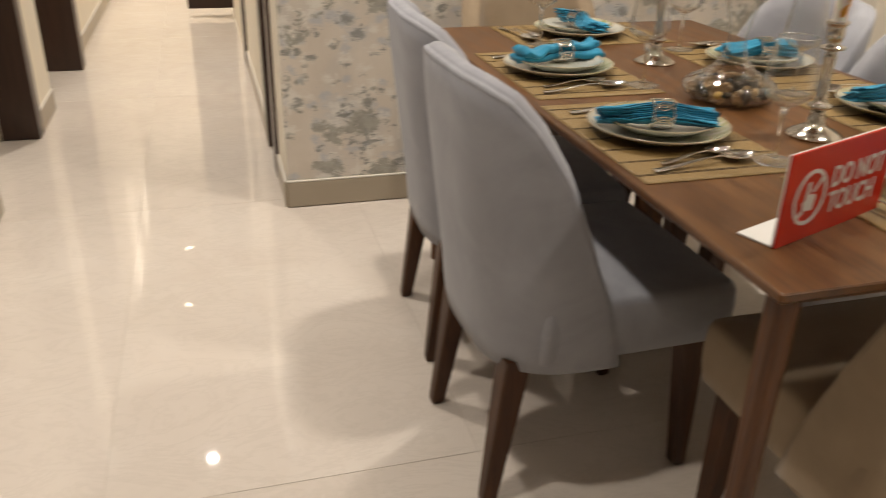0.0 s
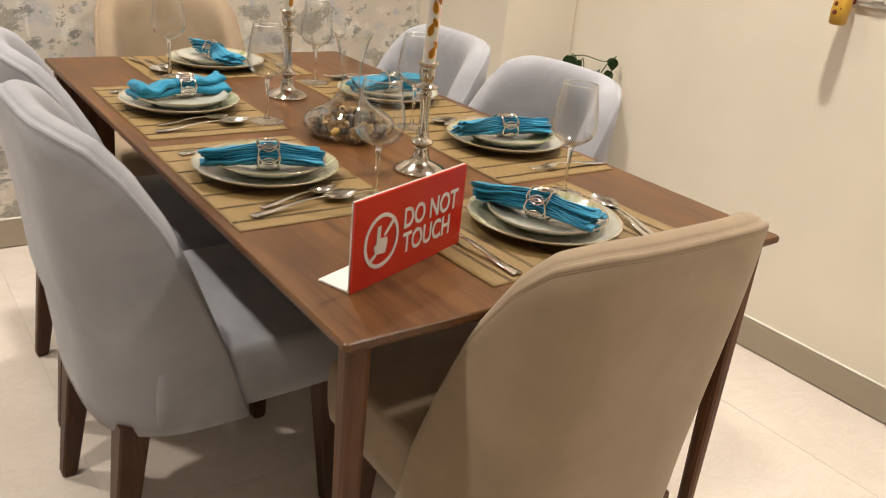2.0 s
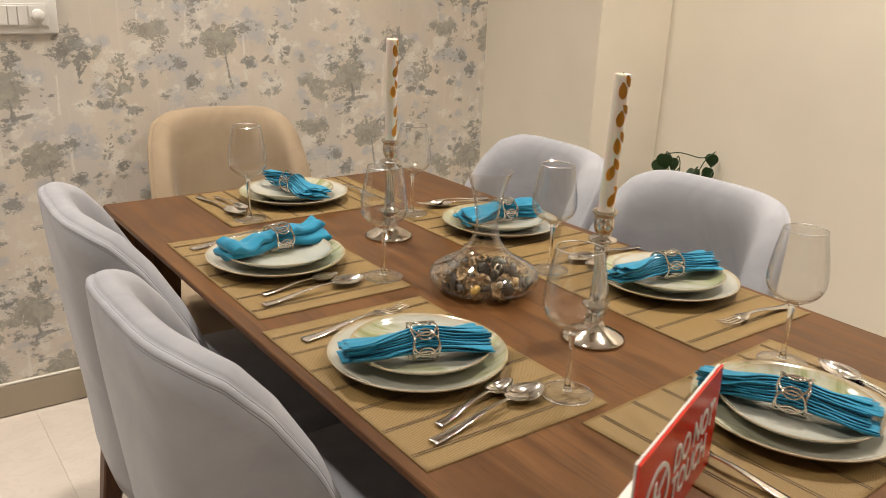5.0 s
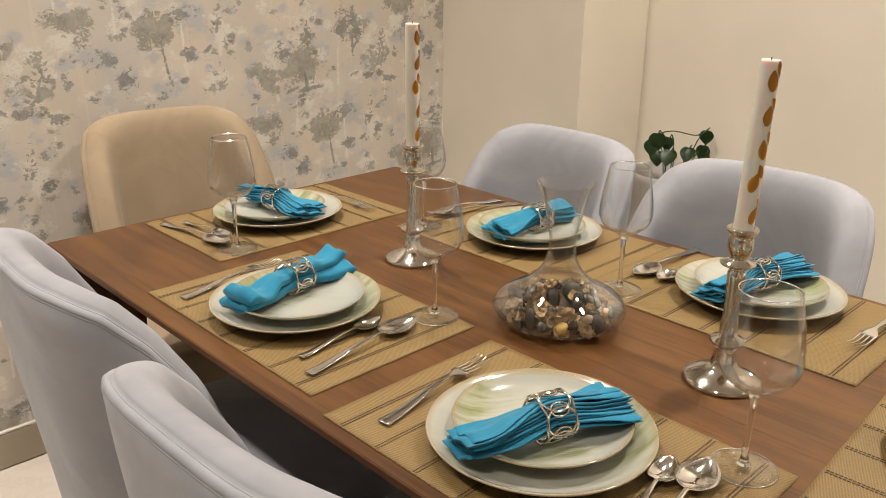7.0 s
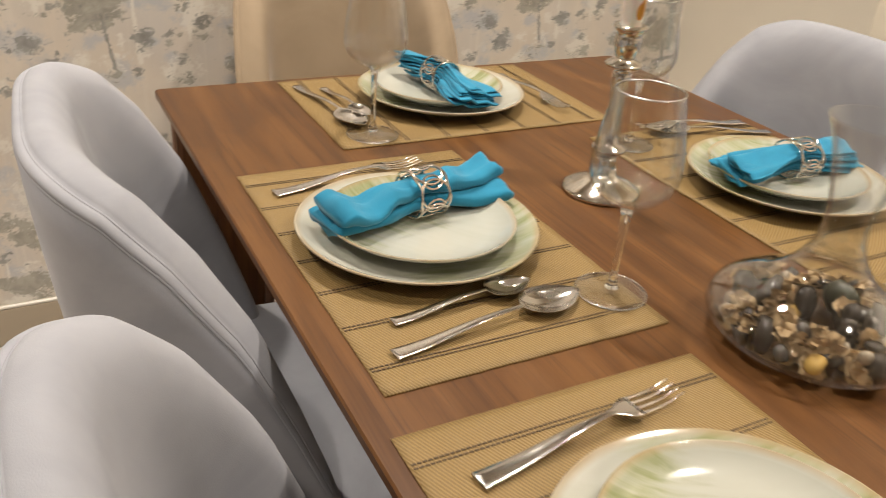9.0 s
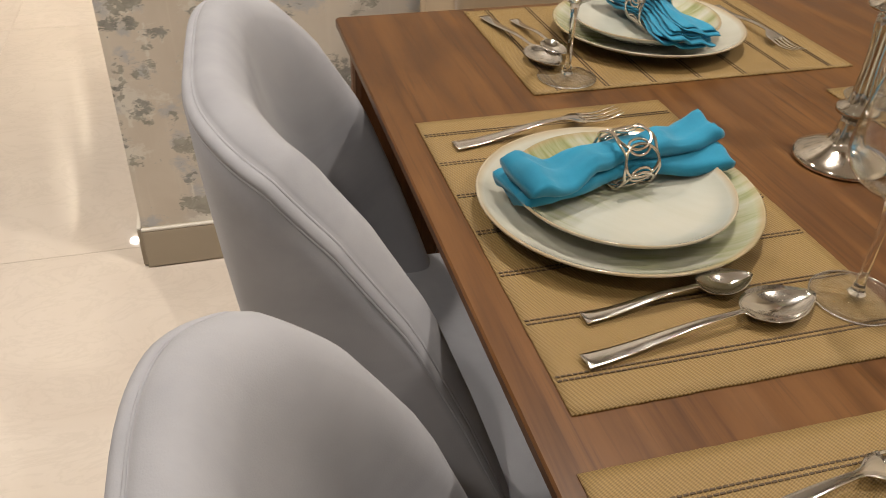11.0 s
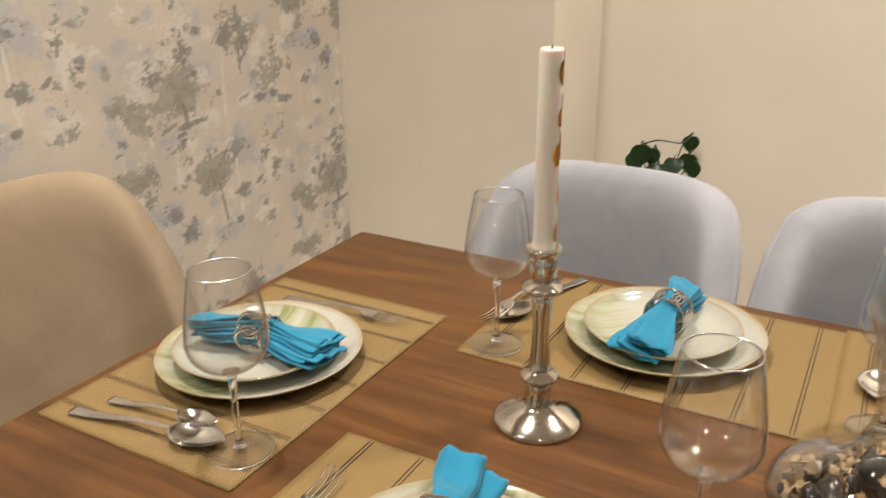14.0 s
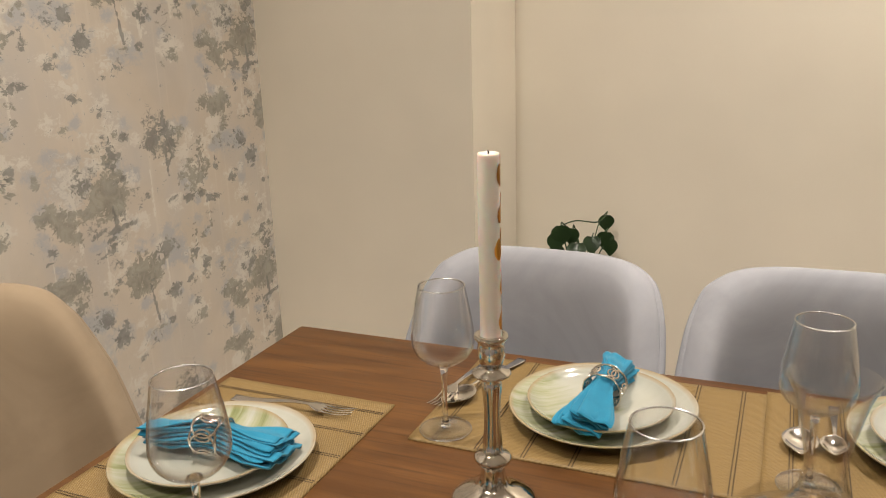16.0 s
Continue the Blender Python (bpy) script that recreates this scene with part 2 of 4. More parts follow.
M = dict(
    wall=paint("cream_wall_paint", (0.765, 0.705, 0.592)),
    # taupe made up for the unseen walls, set by the bounce it gives
    taupe=paint("unseen_taupe_wall_paint", (0.40, 0.35, 0.285)),
    # white ceiling, out of view, painted grey to hold down its bounce light
    ceiling=paint("greyed_ceiling_paint", (0.50, 0.48, 0.455)),
    skirting=paint("beige_skirting_tile", (0.3444, 0.2911, 0.2173), 0.35),
    skirt_top=paint("skirting_cement_edge", (0.5904, 0.5576, 0.492)),
    grout=paint("grout", (0.49, 0.435, 0.37), 0.8),
    tile=tile_floor("polished_cream_tile"),
    paper=wallpaper("printed_beige_wallpaper"),
    table=wood("walnut_tabletop", (0.046, 0.0170, 0.0046), (0.101, 0.0408, 0.0100), (0.147, 0.0645, 0.0178), 1, 0.36, 0.10),
    leg=wood("dark_walnut_leg", (0.022, 0.0072, 0.0019), (0.056, 0.0190, 0.0054), (0.094, 0.0350, 0.0110), 2, 0.45, 0.0),
    door=wood("dark_brown_door", (0.0187, 0.0085, 0.0051), (0.034, 0.01445, 0.0085), (0.04675, 0.0204, 0.0119), 2, 0.35, 0.2),
    grey=velvet("grey_velvet", (0.322, 0.324, 0.347), (0.252, 0.2545, 0.276)),
    beige=velvet("beige_velvet", (0.338, 0.260, 0.175), (0.275, 0.208, 0.137)),
    silver=metal("polished_silver"),
    steel=metal("stainless_steel", (0.78, 0.75, 0.71), 0.10),
    glass=thin_glass("thin_clear_glass"),
    stem=solid_glass("clear_glass"),
    rim=thin_glass("polished_glass_rim", (0.97, 0.97, 0.965), 0.50, 0.25),
    glaze=glaze("green_streaked_glaze"),
    mat=weave("woven_gold_vinyl"),
    napkin=linen("teal_linen", (0, 0.1927, 0.328)),
    thread=paint("dark_brown_thread", (0.065, 0.040, 0.020), 0.7),
    wax=paint("ivory_wax", (0.68, 0.646, 0.578), 0.4, 0.03),
    amber=paint("amber_pressed_leaf", (0.62, 0.285, 0.030), 0.35, 0.3),
    wick=paint("burnt_wick", (0.02, 0.017, 0.015), 0.9),
    red=paint("red_sign_face", (0.51, 0.0255, 0.0119), 0.25, 0.03, 0.02),
    white=paint("white_plastic", (0.68, 0.663, 0.629), 0.35, 0.02, 0.03),
    stone_dark=paint("dark_pod", (0.055, 0.045, 0.035), 0.25, 0.5),
    stone_grey=paint("grey_green_pod", (0.055, 0.055, 0.036), 0.35, 0.4),
    dried=paint("dried_tan_petal", (0.44, 0.310, 0.165), 0.8, 0.35),
    shell=paint("pale_pebble", (0.40, 0.33, 0.24), 0.4, 0.25),
    orange=paint("yellow_dried_pod", (0.46, 0.29, 0.07), 0.6, 0.3),
    leaf=paint("glossy_green_leaf", (0.030, 0.062, 0.020), 0.3, 0.5),
    yellow=paint("yellow_plastic", (0.527, 0.306, 0.0425), 0.3, 0.05, 0.03),
    brown=paint("brown_plastic", (0.17, 0.04, 0.015), 0.35, 0.1, 0.03),
    clay=paint("grey_planter", (0.30, 0.28, 0.26), 0.7, 0.1),
)
wax = M["wax"].node_tree.nodes["Principled BSDF"]
wax.inputs["Subsurface Weight"].default_value, wax.inputs["Subsurface Scale"].default_value = 0.5, 0.012
glow = Nodes("lamp_glow")
M["glow"] = glow.set(Base_Color=(1.0, 0.95, 0.85), Emission_Color=(1.0, 0.82, 0.6), Emission_Strength=18.0)


# ---- mesh helpers ----
def mesh_of(bm, material, smooth=True, name="mesh"):
    bmesh.ops.recalc_face_normals(bm, faces=bm.faces)
    data = bpy.data.meshes.new(name)
    bm.to_mesh(data)
    bm.free()
    for m in material if isinstance(material, (list, tuple)) else [material]:
        data.materials.append(M[m])
    data.polygons.foreach_set("use_smooth", [smooth] * len(data.polygons))
    return data


def part(name, bm, material, parent, label="", smooth=True, at=None):
    ob = new(name, bm if isinstance(bm, bpy.types.Mesh) else mesh_of(bm, material, smooth, name))
    ob.parent = parent
    if at is not None:
        ob.matrix_basis = at
    return tagged(ob, label)


def thing(name, label, category, group="", kind="", at=None):
    ob = tagged(new(name), label, category, group, kind)
    if at is not None:
        ob.matrix_basis = at
    return ob


def solid(name, bm, material, label="", category="", group="", kind="", at=None, smooth=False):
    ob = tagged(new(name, mesh_of(bm, material, smooth, name)), label, category, group, kind)
    if at is not None:
        ob.matrix_basis = at
    return ob


def box(lo, hi, bevel=0.0, seg=2, bm=None):
    own = bmesh.new()
    made = bmesh.ops.create_cube(own, size=1.0)["verts"]
    for v in made:
        v.co = Vector([lo[i] + (v.co[i] + 0.5) * (hi[i] - lo[i]) for i in range(3)])
    if bevel:
        bmesh.ops.bevel(own, geom=own.edges[:], offset=bevel, segments=seg, affect="EDGES", profile=0.5)
    if bm is None:
        return own
    join(bm, own)
    return bm


def join(bm, other):
    data = bpy.data.meshes.new("tmp")
    other.to_mesh(data)
    other.free()
    bm.from_mesh(data)
    bpy.data.meshes.remove(data)
    return bm


def loft(rings, closed=True, caps=True, bm=None):
    """A skin over rings of points of the same count."""
    bm = bm or bmesh.new()
    rows = [[bm.verts.new(p) for p in ring] for ring in rings]
    n = len(rows[0])
    for a, b in zip(rows, rows[1:]):
        for i in range(n if closed else n - 1):
            j = (i + 1) % n
            bm.faces.new((a[i], a[j], b[j], b[i]))
    if caps and closed:
        bm.faces.new(rows[0][::-1])
        bm.faces.new(rows[-1])
    return bm


def lathe(profile, n=48, bm=None):
    """Turns a profile of (radius, height) round z; a radius of 0 becomes a pole."""
    bm = bm or bmesh.new()
    rows = []
    for r, z in profile:
        if r <= 1e-6:
            rows.append([bm.verts.new((0, 0, z))])
        else:
            rows.append([bm.verts.new((r * math.cos(2 * math.pi * i / n), r * math.sin(2 * math.pi * i / n), z)) for i in range(n)])
    for a, b in zip(rows, rows[1:]):
        for i in range(n):
            j = (i + 1) % n
            if len(a) == 1 and len(b) > 1:
                bm.faces.new((a[0], b[j], b[i]))
            elif len(b) == 1 and len(a) > 1:
                bm.faces.new((a[i], a[j], b[0]))
            elif len(a) > 1:
                bm.faces.new((a[i], a[j], b[j], b[i]))
    return bm


def smooth_curve(points, per=6):
    """A Catmull-Rom curve through the points."""
    pts = [Vector(p) for p in points]
    out = []
    for i in range(len(pts) - 1):
        a, b, c, d = pts[max(i - 1, 0)], pts[i], pts[i + 1], pts[min(i + 2, len(pts) - 1)]
        for k in range(per):
            t = k / per
            out.append(0.5 * (2 * b + (c - a) * t + (2 * a - 5 * b + 4 * c - d) * t * t + (3 * b - a - 3 * c + d) * t ** 3))
    return out + [pts[-1]]


def tube(points, radius, sides=8, loop=False, bm=None):
    pts = [Vector(p) for p in points]
    n = len(pts)
    rings = []
    up = Vector((0, 0, 1))
    for i, p in enumerate(pts):
        if loop:
            d = pts[(i + 1) % n] - pts[i - 1]
        else:
            d = pts[min(i + 1, n - 1)] - pts[max(i - 1, 0)]
        d.normalize()
        side = d.cross(up)
        if side.length < 1e-3:
            side = d.cross(Vector((1, 0, 0)))
        side.normalize()
        other = side.cross(d)
        r = radius(i / (n - 1)) if callable(radius) else radius
        rings.append([p + r * (math.cos(2 * math.pi * k / sides) * side + math.sin(2 * math.pi * k / sides) * other) for k in range(sides)])
    if loop:
        rings.append(rings[0])
        bm = loft(rings, caps=False, bm=bm)
        bmesh.ops.remove_doubles(bm, verts=bm.verts, dist=1e-6)
        return bm
    return loft(rings, bm=bm)


def lerp_table(table, x):
    xs, ys = [a for a, _ in table], [b for _, b in table]
    return float(np.interp(x, xs, ys))


def sstep(a, b, x):
    t = min(1.0, max(0.0, (x - a) / (b - a)))
    return t * t * (3 - 2 * t)


# ---- structure ----
WALL_Y, WALL_X, PILLAR_X, PILLAR_Y, END_X = 2.190, 1.81, 1.550, 1.548, -0.395
BACK_Y, LEFT_X, FAR_Y = -4.4, -4.8, 8.6


def wall(name, lo, hi, material="wall"):
    return solid(name, box(lo, hi), material, kind="structure")


wall("wall_east", (WALL_X, BACK_Y, 0), (WALL_X + 0.12, WALL_Y, CEIL))
PILLAR_NEAR = 1.480      # the pillar's face is not quite square to the table
solid("wall_pillar", loft([[(PILLAR_NEAR, PILLAR_Y, z), (WALL_X, PILLAR_Y, z), (WALL_X, WALL_Y, z), (PILLAR_X, WALL_Y, z)] for z in (0, CEIL)]), "wall", kind="structure")
wall("wall_north", (END_X + 0.003, WALL_Y, 0), (WALL_X + 0.12, WALL_Y + 0.20, CEIL))
# two unseen walls added to close the room, set far off for less fill
wall("wall_south", (LEFT_X, BACK_Y - 0.12, 0), (WALL_X + 0.12, BACK_Y, CEIL), "taupe")
wall("wall_west", (LEFT_X - 0.12, BACK_Y, 0), (LEFT_X, 2.25, CEIL), "taupe")
wall("wall_living", (LEFT_X, 2.25, 0), (-1.415, 2.37, CEIL))
# corridor
wall("wall_corridor_a", (END_X, WALL_Y + 0.20, 0), (END_X + 0.12, 2.50, CEIL))
wall("wall_corridor_b", (END_X, 3.05, 0), (END_X + 0.12, 4.45, CEIL))
wall("wall_corridor_c", (END_X, 4.75, 0), (END_X + 0.12, FAR_Y, CEIL))
wall("wall_corridor_d", (-1.54, 3.34, 0), (-1.415, 3.74, CEIL))
wall("wall_corridor_e", (-1.54, 4.70, 0), (-1.42, FAR_Y, CEIL))
wall("wall_corridor_f", (-2.60, 3.24, 0), (-1.565, 3.34, CEIL))
wall("wall_corridor_h", (-2.60, 4.70, 0), (-1.54, 4.82, CEIL))
wall("wall_corridor_i", (-2.72, 3.34, 0), (-2.60, 4.82, CEIL))
wall("wall_corridor_g", (-2.72, 2.37, 0), (-2.60, 3.34, CEIL))
wall("wall_corridor_end", (-1.54, FAR_Y, 0), (END_X + 0.12, FAR_Y + 0.12, CEIL))
# its greyed paint stands in for a dimmer bounce from above
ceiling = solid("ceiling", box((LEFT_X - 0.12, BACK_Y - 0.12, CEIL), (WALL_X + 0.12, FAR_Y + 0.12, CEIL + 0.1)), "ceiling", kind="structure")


def baseboard(a, b, face, height=0.10, depth=0.010):
    """A skirting tile from a to b in plan, standing out from the wall towards face, with a pale cement edge."""
    (ax, ay), (bx, by), (fx, fy) = a, b, face
    lo = (min(ax, bx, ax + fx * depth, bx + fx * depth), min(ay, by, ay + fy * depth, by + fy * depth))
    hi = (max(ax, bx, ax + fx * depth, bx + fx * depth), max(ay, by, ay + fy * depth, by + fy * depth))
    ob = solid("baseboard", box((*lo, 0.003), (*hi, height), 0.002), "skirting", kind="structure")
    part("cement_edge", box((*lo, height + 0.0005), (*hi, height + 0.007), 0.002), "skirt_top", ob)


baseboard((END_X, WALL_Y), (PILLAR_X - 0.014, WALL_Y), (0, -1))
solid("baseboard", loft([[(PILLAR_NEAR - 0.010, PILLAR_Y - 0.010, z), (PILLAR_NEAR + 0.002, PILLAR_Y - 0.010, z), (PILLAR_X + 0.002, WALL_Y - 0.011, z), (PILLAR_X - 0.010, WALL_Y - 0.011, z)] for z in (0.003, 0.105)]), "skirting", kind="structure")
baseboard((PILLAR_NEAR + 0.003, PILLAR_Y), (WALL_X - 0.010, PILLAR_Y), (0, -1))
baseboard((WALL_X, PILLAR_Y), (WALL_X, BACK_Y), (-1, 0))
baseboard((END_X, WALL_Y), (END_X, 2.50), (-1, 0))
baseboard((END_X, 3.10), (END_X, 4.45), (-1, 0))
baseboard((-1.415, 2.25), (-1.415, 2.37), (1, 0))
baseboard((-1.415, 2.25), (LEFT_X, 2.25), (0, -1))
baseboard((-1.415, 3.34), (-1.415, 3.74), (1, 0))
baseboard((-1.565, 3.24), (-2.6, 3.24), (0, -1))
baseboard((-1.42, 4.70), (-1.42, FAR_Y), (1, 0))


def door_frame(name, lo, hi, label):
    """Dark timber posts and a head round an opening, one post at each end of the box."""
    ob = thing(name, label, "door frame", kind="structure")
    long = 0 if hi[0] - lo[0] > hi[1] - lo[1] else 1
    for end in (0, 1):
        a, b = list(lo), list(hi)
        if end:
            a[long] = hi[long] - 0.14
        else:
            b[long] = lo[long] + 0.14
        part("post", box((*a, 0.002), (*b, 2.10), 0.004), "door", ob, smooth=False)
    part("head", box((*lo, 2.10), (*hi, 2.20), 0.004), "door", ob, smooth=False)
    return ob


door_frame("door_1", (END_X - 0.012, 2.50), (END_X + 0.10, 3.05), "dark brown wooden door frame in the corridor wall")
door_frame("door_2", (END_X - 0.012, 4.45), (END_X + 0.10, 4.75), "dark brown wooden door frame far down the corridor")
solid("door_3", box((-1.565, 3.236, 0.002), (-1.405, 3.34, 2.20), 0.004), "door", "dark brown wooden door post at the corridor corner", "door post", kind="structure")
solid("door_4", box((-1.72, 4.57, 0.002), (-1.36, 4.70, 2.20), 0.004), "door", "dark brown wooden door casing along the corridor", "door casing", kind="structure")
solid("door_5", box((-0.75, 6.30, 0.06), (END_X - 0.002, 6.34, 2.10), 0.004), "door", "dark brown wooden door standing open in the corridor", "door", kind="structure")

# ---- dining table ----
TOP, TW, TL = 0.75, 0.884, 1.678


def rounded_rect(w0, l0, w1, l1, r, z, n=6):
    out = []
    for cx, cy, a0 in ((w1 - r, l1 - r, 0), (w0 + r, l1 - r, 90), (w0 + r, l0 + r, 180), (w1 - r, l0 + r, 270)):
        for k in range(n + 1):
            a = radians(a0 + 90 * k / n)
            out.append((cx + r * math.cos(a), cy + r * math.sin(a), z))
    return out


def dining_table():
    ob = thing("dining_table", "brown walnut dining table on four slim tapered legs", "table")
    rings = [rounded_rect(0.020, 0.020, TW - 0.020, TL - 0.020, 0.006, TOP - 0.028), rounded_rect(0.002, 0.002, TW - 0.002, TL - 0.002, 0.007, TOP - 0.013),
             rounded_rect(0, 0, TW, TL, 0.007, TOP - 0.011), rounded_rect(0, 0, TW, TL, 0.007, TOP - 0.002),
             rounded_rect(0.002, 0.002, TW - 0.002, TL - 0.002, 0.006, TOP)]
    part("tabletop", loft(rings), "table", ob, smooth=False)
    for lo, hi in (((0.130, 0.150, 0.672), (TW - 0.130, 0.168, 0.7215)), ((0.130, TL - 0.168, 0.672), (TW - 0.130, TL - 0.150, 0.7215)),
                   ((0.130, 0.172, 0.672), (0.148, TL - 0.172, 0.7215)), ((TW - 0.148, 0.172, 0.672), (TW - 0.130, TL - 0.172, 0.7215))):
        part("apron", box(lo, hi, 0.002), "leg", ob, smooth=False)
    for sx in (0, 1):
        for sy in (0, 1):
            bm = bmesh.new()
            rings = []
            for z, w in ((0.0, 0.024), (0.004, 0.026), (0.30, 0.031), (0.62, 0.035), (0.740, 0.036)):
                x0, y0 = 0.016 + (0.036 - w) * 0.2, 0.016 + (0.036 - w) * 0.2
                x1, y1 = x0 + w, y0 + w
                if sy:                            # the far pair are broad boards
                    x1 = x0 + 0.100 + 0.046 * sstep(0.0, 0.45, z)
                if sx:
                    x0, x1 = TW - x1, TW - x0
                if sy:
                    y0, y1 = TL - y1, TL - y0
                rings.append(rounded_rect(x0, y0, x1, y1, 0.010, z, 2))
            part("leg", loft(rings, bm=bm), "leg2", ob, smooth=False)
    return ob


M["leg2"] = wood("walnut_table_leg", (0.038, 0.0125, 0.0035), (0.094, 0.0330, 0.0080), (0.150, 0.0580, 0.0155), 2, 0.42, 0.0)
dining_table()

# ---- chairs ----
RIM = [(-0.32, 0.894), (-0.28, 0.888), (-0.245, 0.880), (-0.205, 0.861), (-0.16, 0.817), (-0.10, 0.732), (-0.05, 0.619), (-0.015, 0.531), (0.016, 0.446), (0.045, 0.340)]
Z0 = 0.324


def shell_point(u, z, inset=0.0):
    """A point of the outer skin: u from -1 to 1 round the back, z the height; inset moves it inwards."""
    k = sstep(0.0, 1.0, (z - Z0) / 0.56) * 0.55 + 0.45 * (z - Z0) / 0.56
    half = 0.2382 + 0.0047 * k - inset
    back = -0.2081 - 0.0550 * k + inset
    p = 2 / (3.3 + 0.4 * k)
    a = u * math.pi / 2
    x = half * math.copysign(abs(math.sin(a)) ** p, u)
    y = 0.045 + (back - 0.045) * abs(math.cos(a)) ** p
    low = max(0.0, 1 - (z - Z0) / 0.05)
    s = 1 - 0.03 * low * low
    return Vector((x * s, y * s if y < 0 else y, z))


def rim_height(u):
    z = 0.75
    for _ in range(8):
        z = lerp_table(RIM, shell_point(u, z).y)
    sag = 0.012 * min(1, abs(u) * 1.2) ** 2
    return max(Z0 + 0.012, z - sag)


def dining_chair(cloth, label):
    ob = thing("dining_chair", label, "chair", "chairs round the table")
    nu, nv = 72, 16
    us = [-1 + 2 * i / nu for i in range(nu + 1)]
    us = [math.copysign(abs(u) ** 0.85, u) for u in us]
    rings = []
    edge, seam = [], []
    for u in us:
        top = rim_height(u)
        ring = [shell_point(u, Z0 + (top - 0.010 - Z0) * (j / nv)) for j in range(nv + 1)]
        # a narrow band between two sewn grooves, then the padding rolls over to the front
        ring += [shell_point(u, top - 0.0080, 0.0022), shell_point(u, top - 0.0062, 0.0004), shell_point(u, top - 0.0020, 0.0012),
                 shell_point(u, top + 0.0010, 0.0050), shell_point(u, top + 0.0008, 0.0082), shell_point(u, top - 0.0004, 0.0094)]
        edge.append(shell_point(u, max(Z0 + 0.004, top - 0.0080), 0.0012))
        seam.append(shell_point(u, top + 0.0002, 0.0094))
        for f in (0.06, 0.16, 0.3, 0.45, 0.6, 0.75, 0.88, 1.0):
            z = top + 0.0100 * math.sin(math.pi * min(1.0, 0.08 + 0.80 * f)) ** 0.8 - 0.012 * f ** 4
            ring.append(shell_point(u, z, 0.0100 + 0.040 * f))
        low = ring[-1].z
        for j in range(nv, -1, -1):
            z = Z0 + 0.012 + (low - 0.006 - Z0 - 0.012) * (j / nv) ** 0.8
            deep = 1 - math.exp(-(low - z) / 0.03)
            ring.append(shell_point(u, max(z, Z0 + 0.002), 0.051 + 0.014 * deep))
        rings.append(ring)
    part("backrest", loft(rings), cloth, ob)
    part("piping", tube(edge[1:-1], 0.0016, 6), cloth, ob)
    part("seam", tube(seam[1:-1], 0.0014, 6), cloth, ob)
    rings = []
    for f, grow in ((0.0, -0.010), (0.05, -0.003), (0.3, 0.001), (0.6, 0.002), (0.86, 0.0), (0.95, -0.004), (1.0, -0.013)):
        rings.append(rounded_rect(-0.229 - grow, -0.125, 0.229 + grow, 0.297 + grow, 0.022, 0.343 + f * 0.130, 5))
    rings.append(rounded_rect(-0.150, -0.070, 0.150, 0.220, 0.040, 0.4765, 5))
    part("seat", loft(rings), cloth, ob)
    for sx in (-1, 1):
        for front in (0, 1):
            tx, ty = 0.166 * sx, (0.245 if front else -0.148)
            fx, fy = 0.180 * sx, (0.255 if front else -0.195)
            rings = []
            for f in (0, 0.02, 0.5, 1.0):
                w = 0.016 + 0.012 * f
                if f == 0:
                    w -= 0.002
                cx, cy, z = fx + (tx - fx) * f, fy + (ty - fy) * f, 0.004 + 0.342 * f
                rings.append([(px, py, pz) for px, py, pz in rounded_rect(cx - w, cy - w, cx + w, cy + w, 0.004, z, 1)])
            leg = part("leg", loft(rings), "leg", ob, smooth=False)
            part("glide", lathe([(0, 0.0002), (0.011, 0.0002), (0.011, 0.005), (0, 0.005)], 10), "wick", leg, at=Matrix.Translation((fx, fy, 0)))
    return ob


grey = dining_chair("grey", "light grey velvet dining chair with curved back, tucked under table")
grey.matrix_basis = pose(0.027, 0.706, 0, 0, 0, -88.3)
copy_thing(grey, pose(0.064, 1.233, 0, 0, 0, -92.8))
copy_thing(grey, pose(0.818, 0.755, 0, 0, 0, 92))
copy_thing(grey, pose(0.805, 1.245, 0, 0, 0, 88.9))
tag = tube(smooth_curve([(-0.243, 0.020, 0.352), (-0.247, 0.022, 0.335), (-0.246, 0.030, 0.318)], 4), 0.0035, 6)
part("fabric_tag", tag, "grey", grey, "small grey fabric tag hanging from the seam")
beige = dining_chair("beige", "beige velvet dining chair with a curved back at the table's end")
beige.matrix_basis = pose(0.418, 0.093, 0, 0, 0, 0.1)
copy_thing(beige, pose(0.429, 1.868, 0, 0, 0, 173.5))

# ---- table settings ----
MATS = [("L1", 0.167, 0.592, -90), ("L2", 0.183, 1.092, -90), ("F", 0.483, 0.211, 3), ("B", 0.417, 1.512, 180), ("R1", 0.717, 0.626, 90), ("R2", 0.706, 1.076, 90)]
MW, MD = 0.452, 0.299


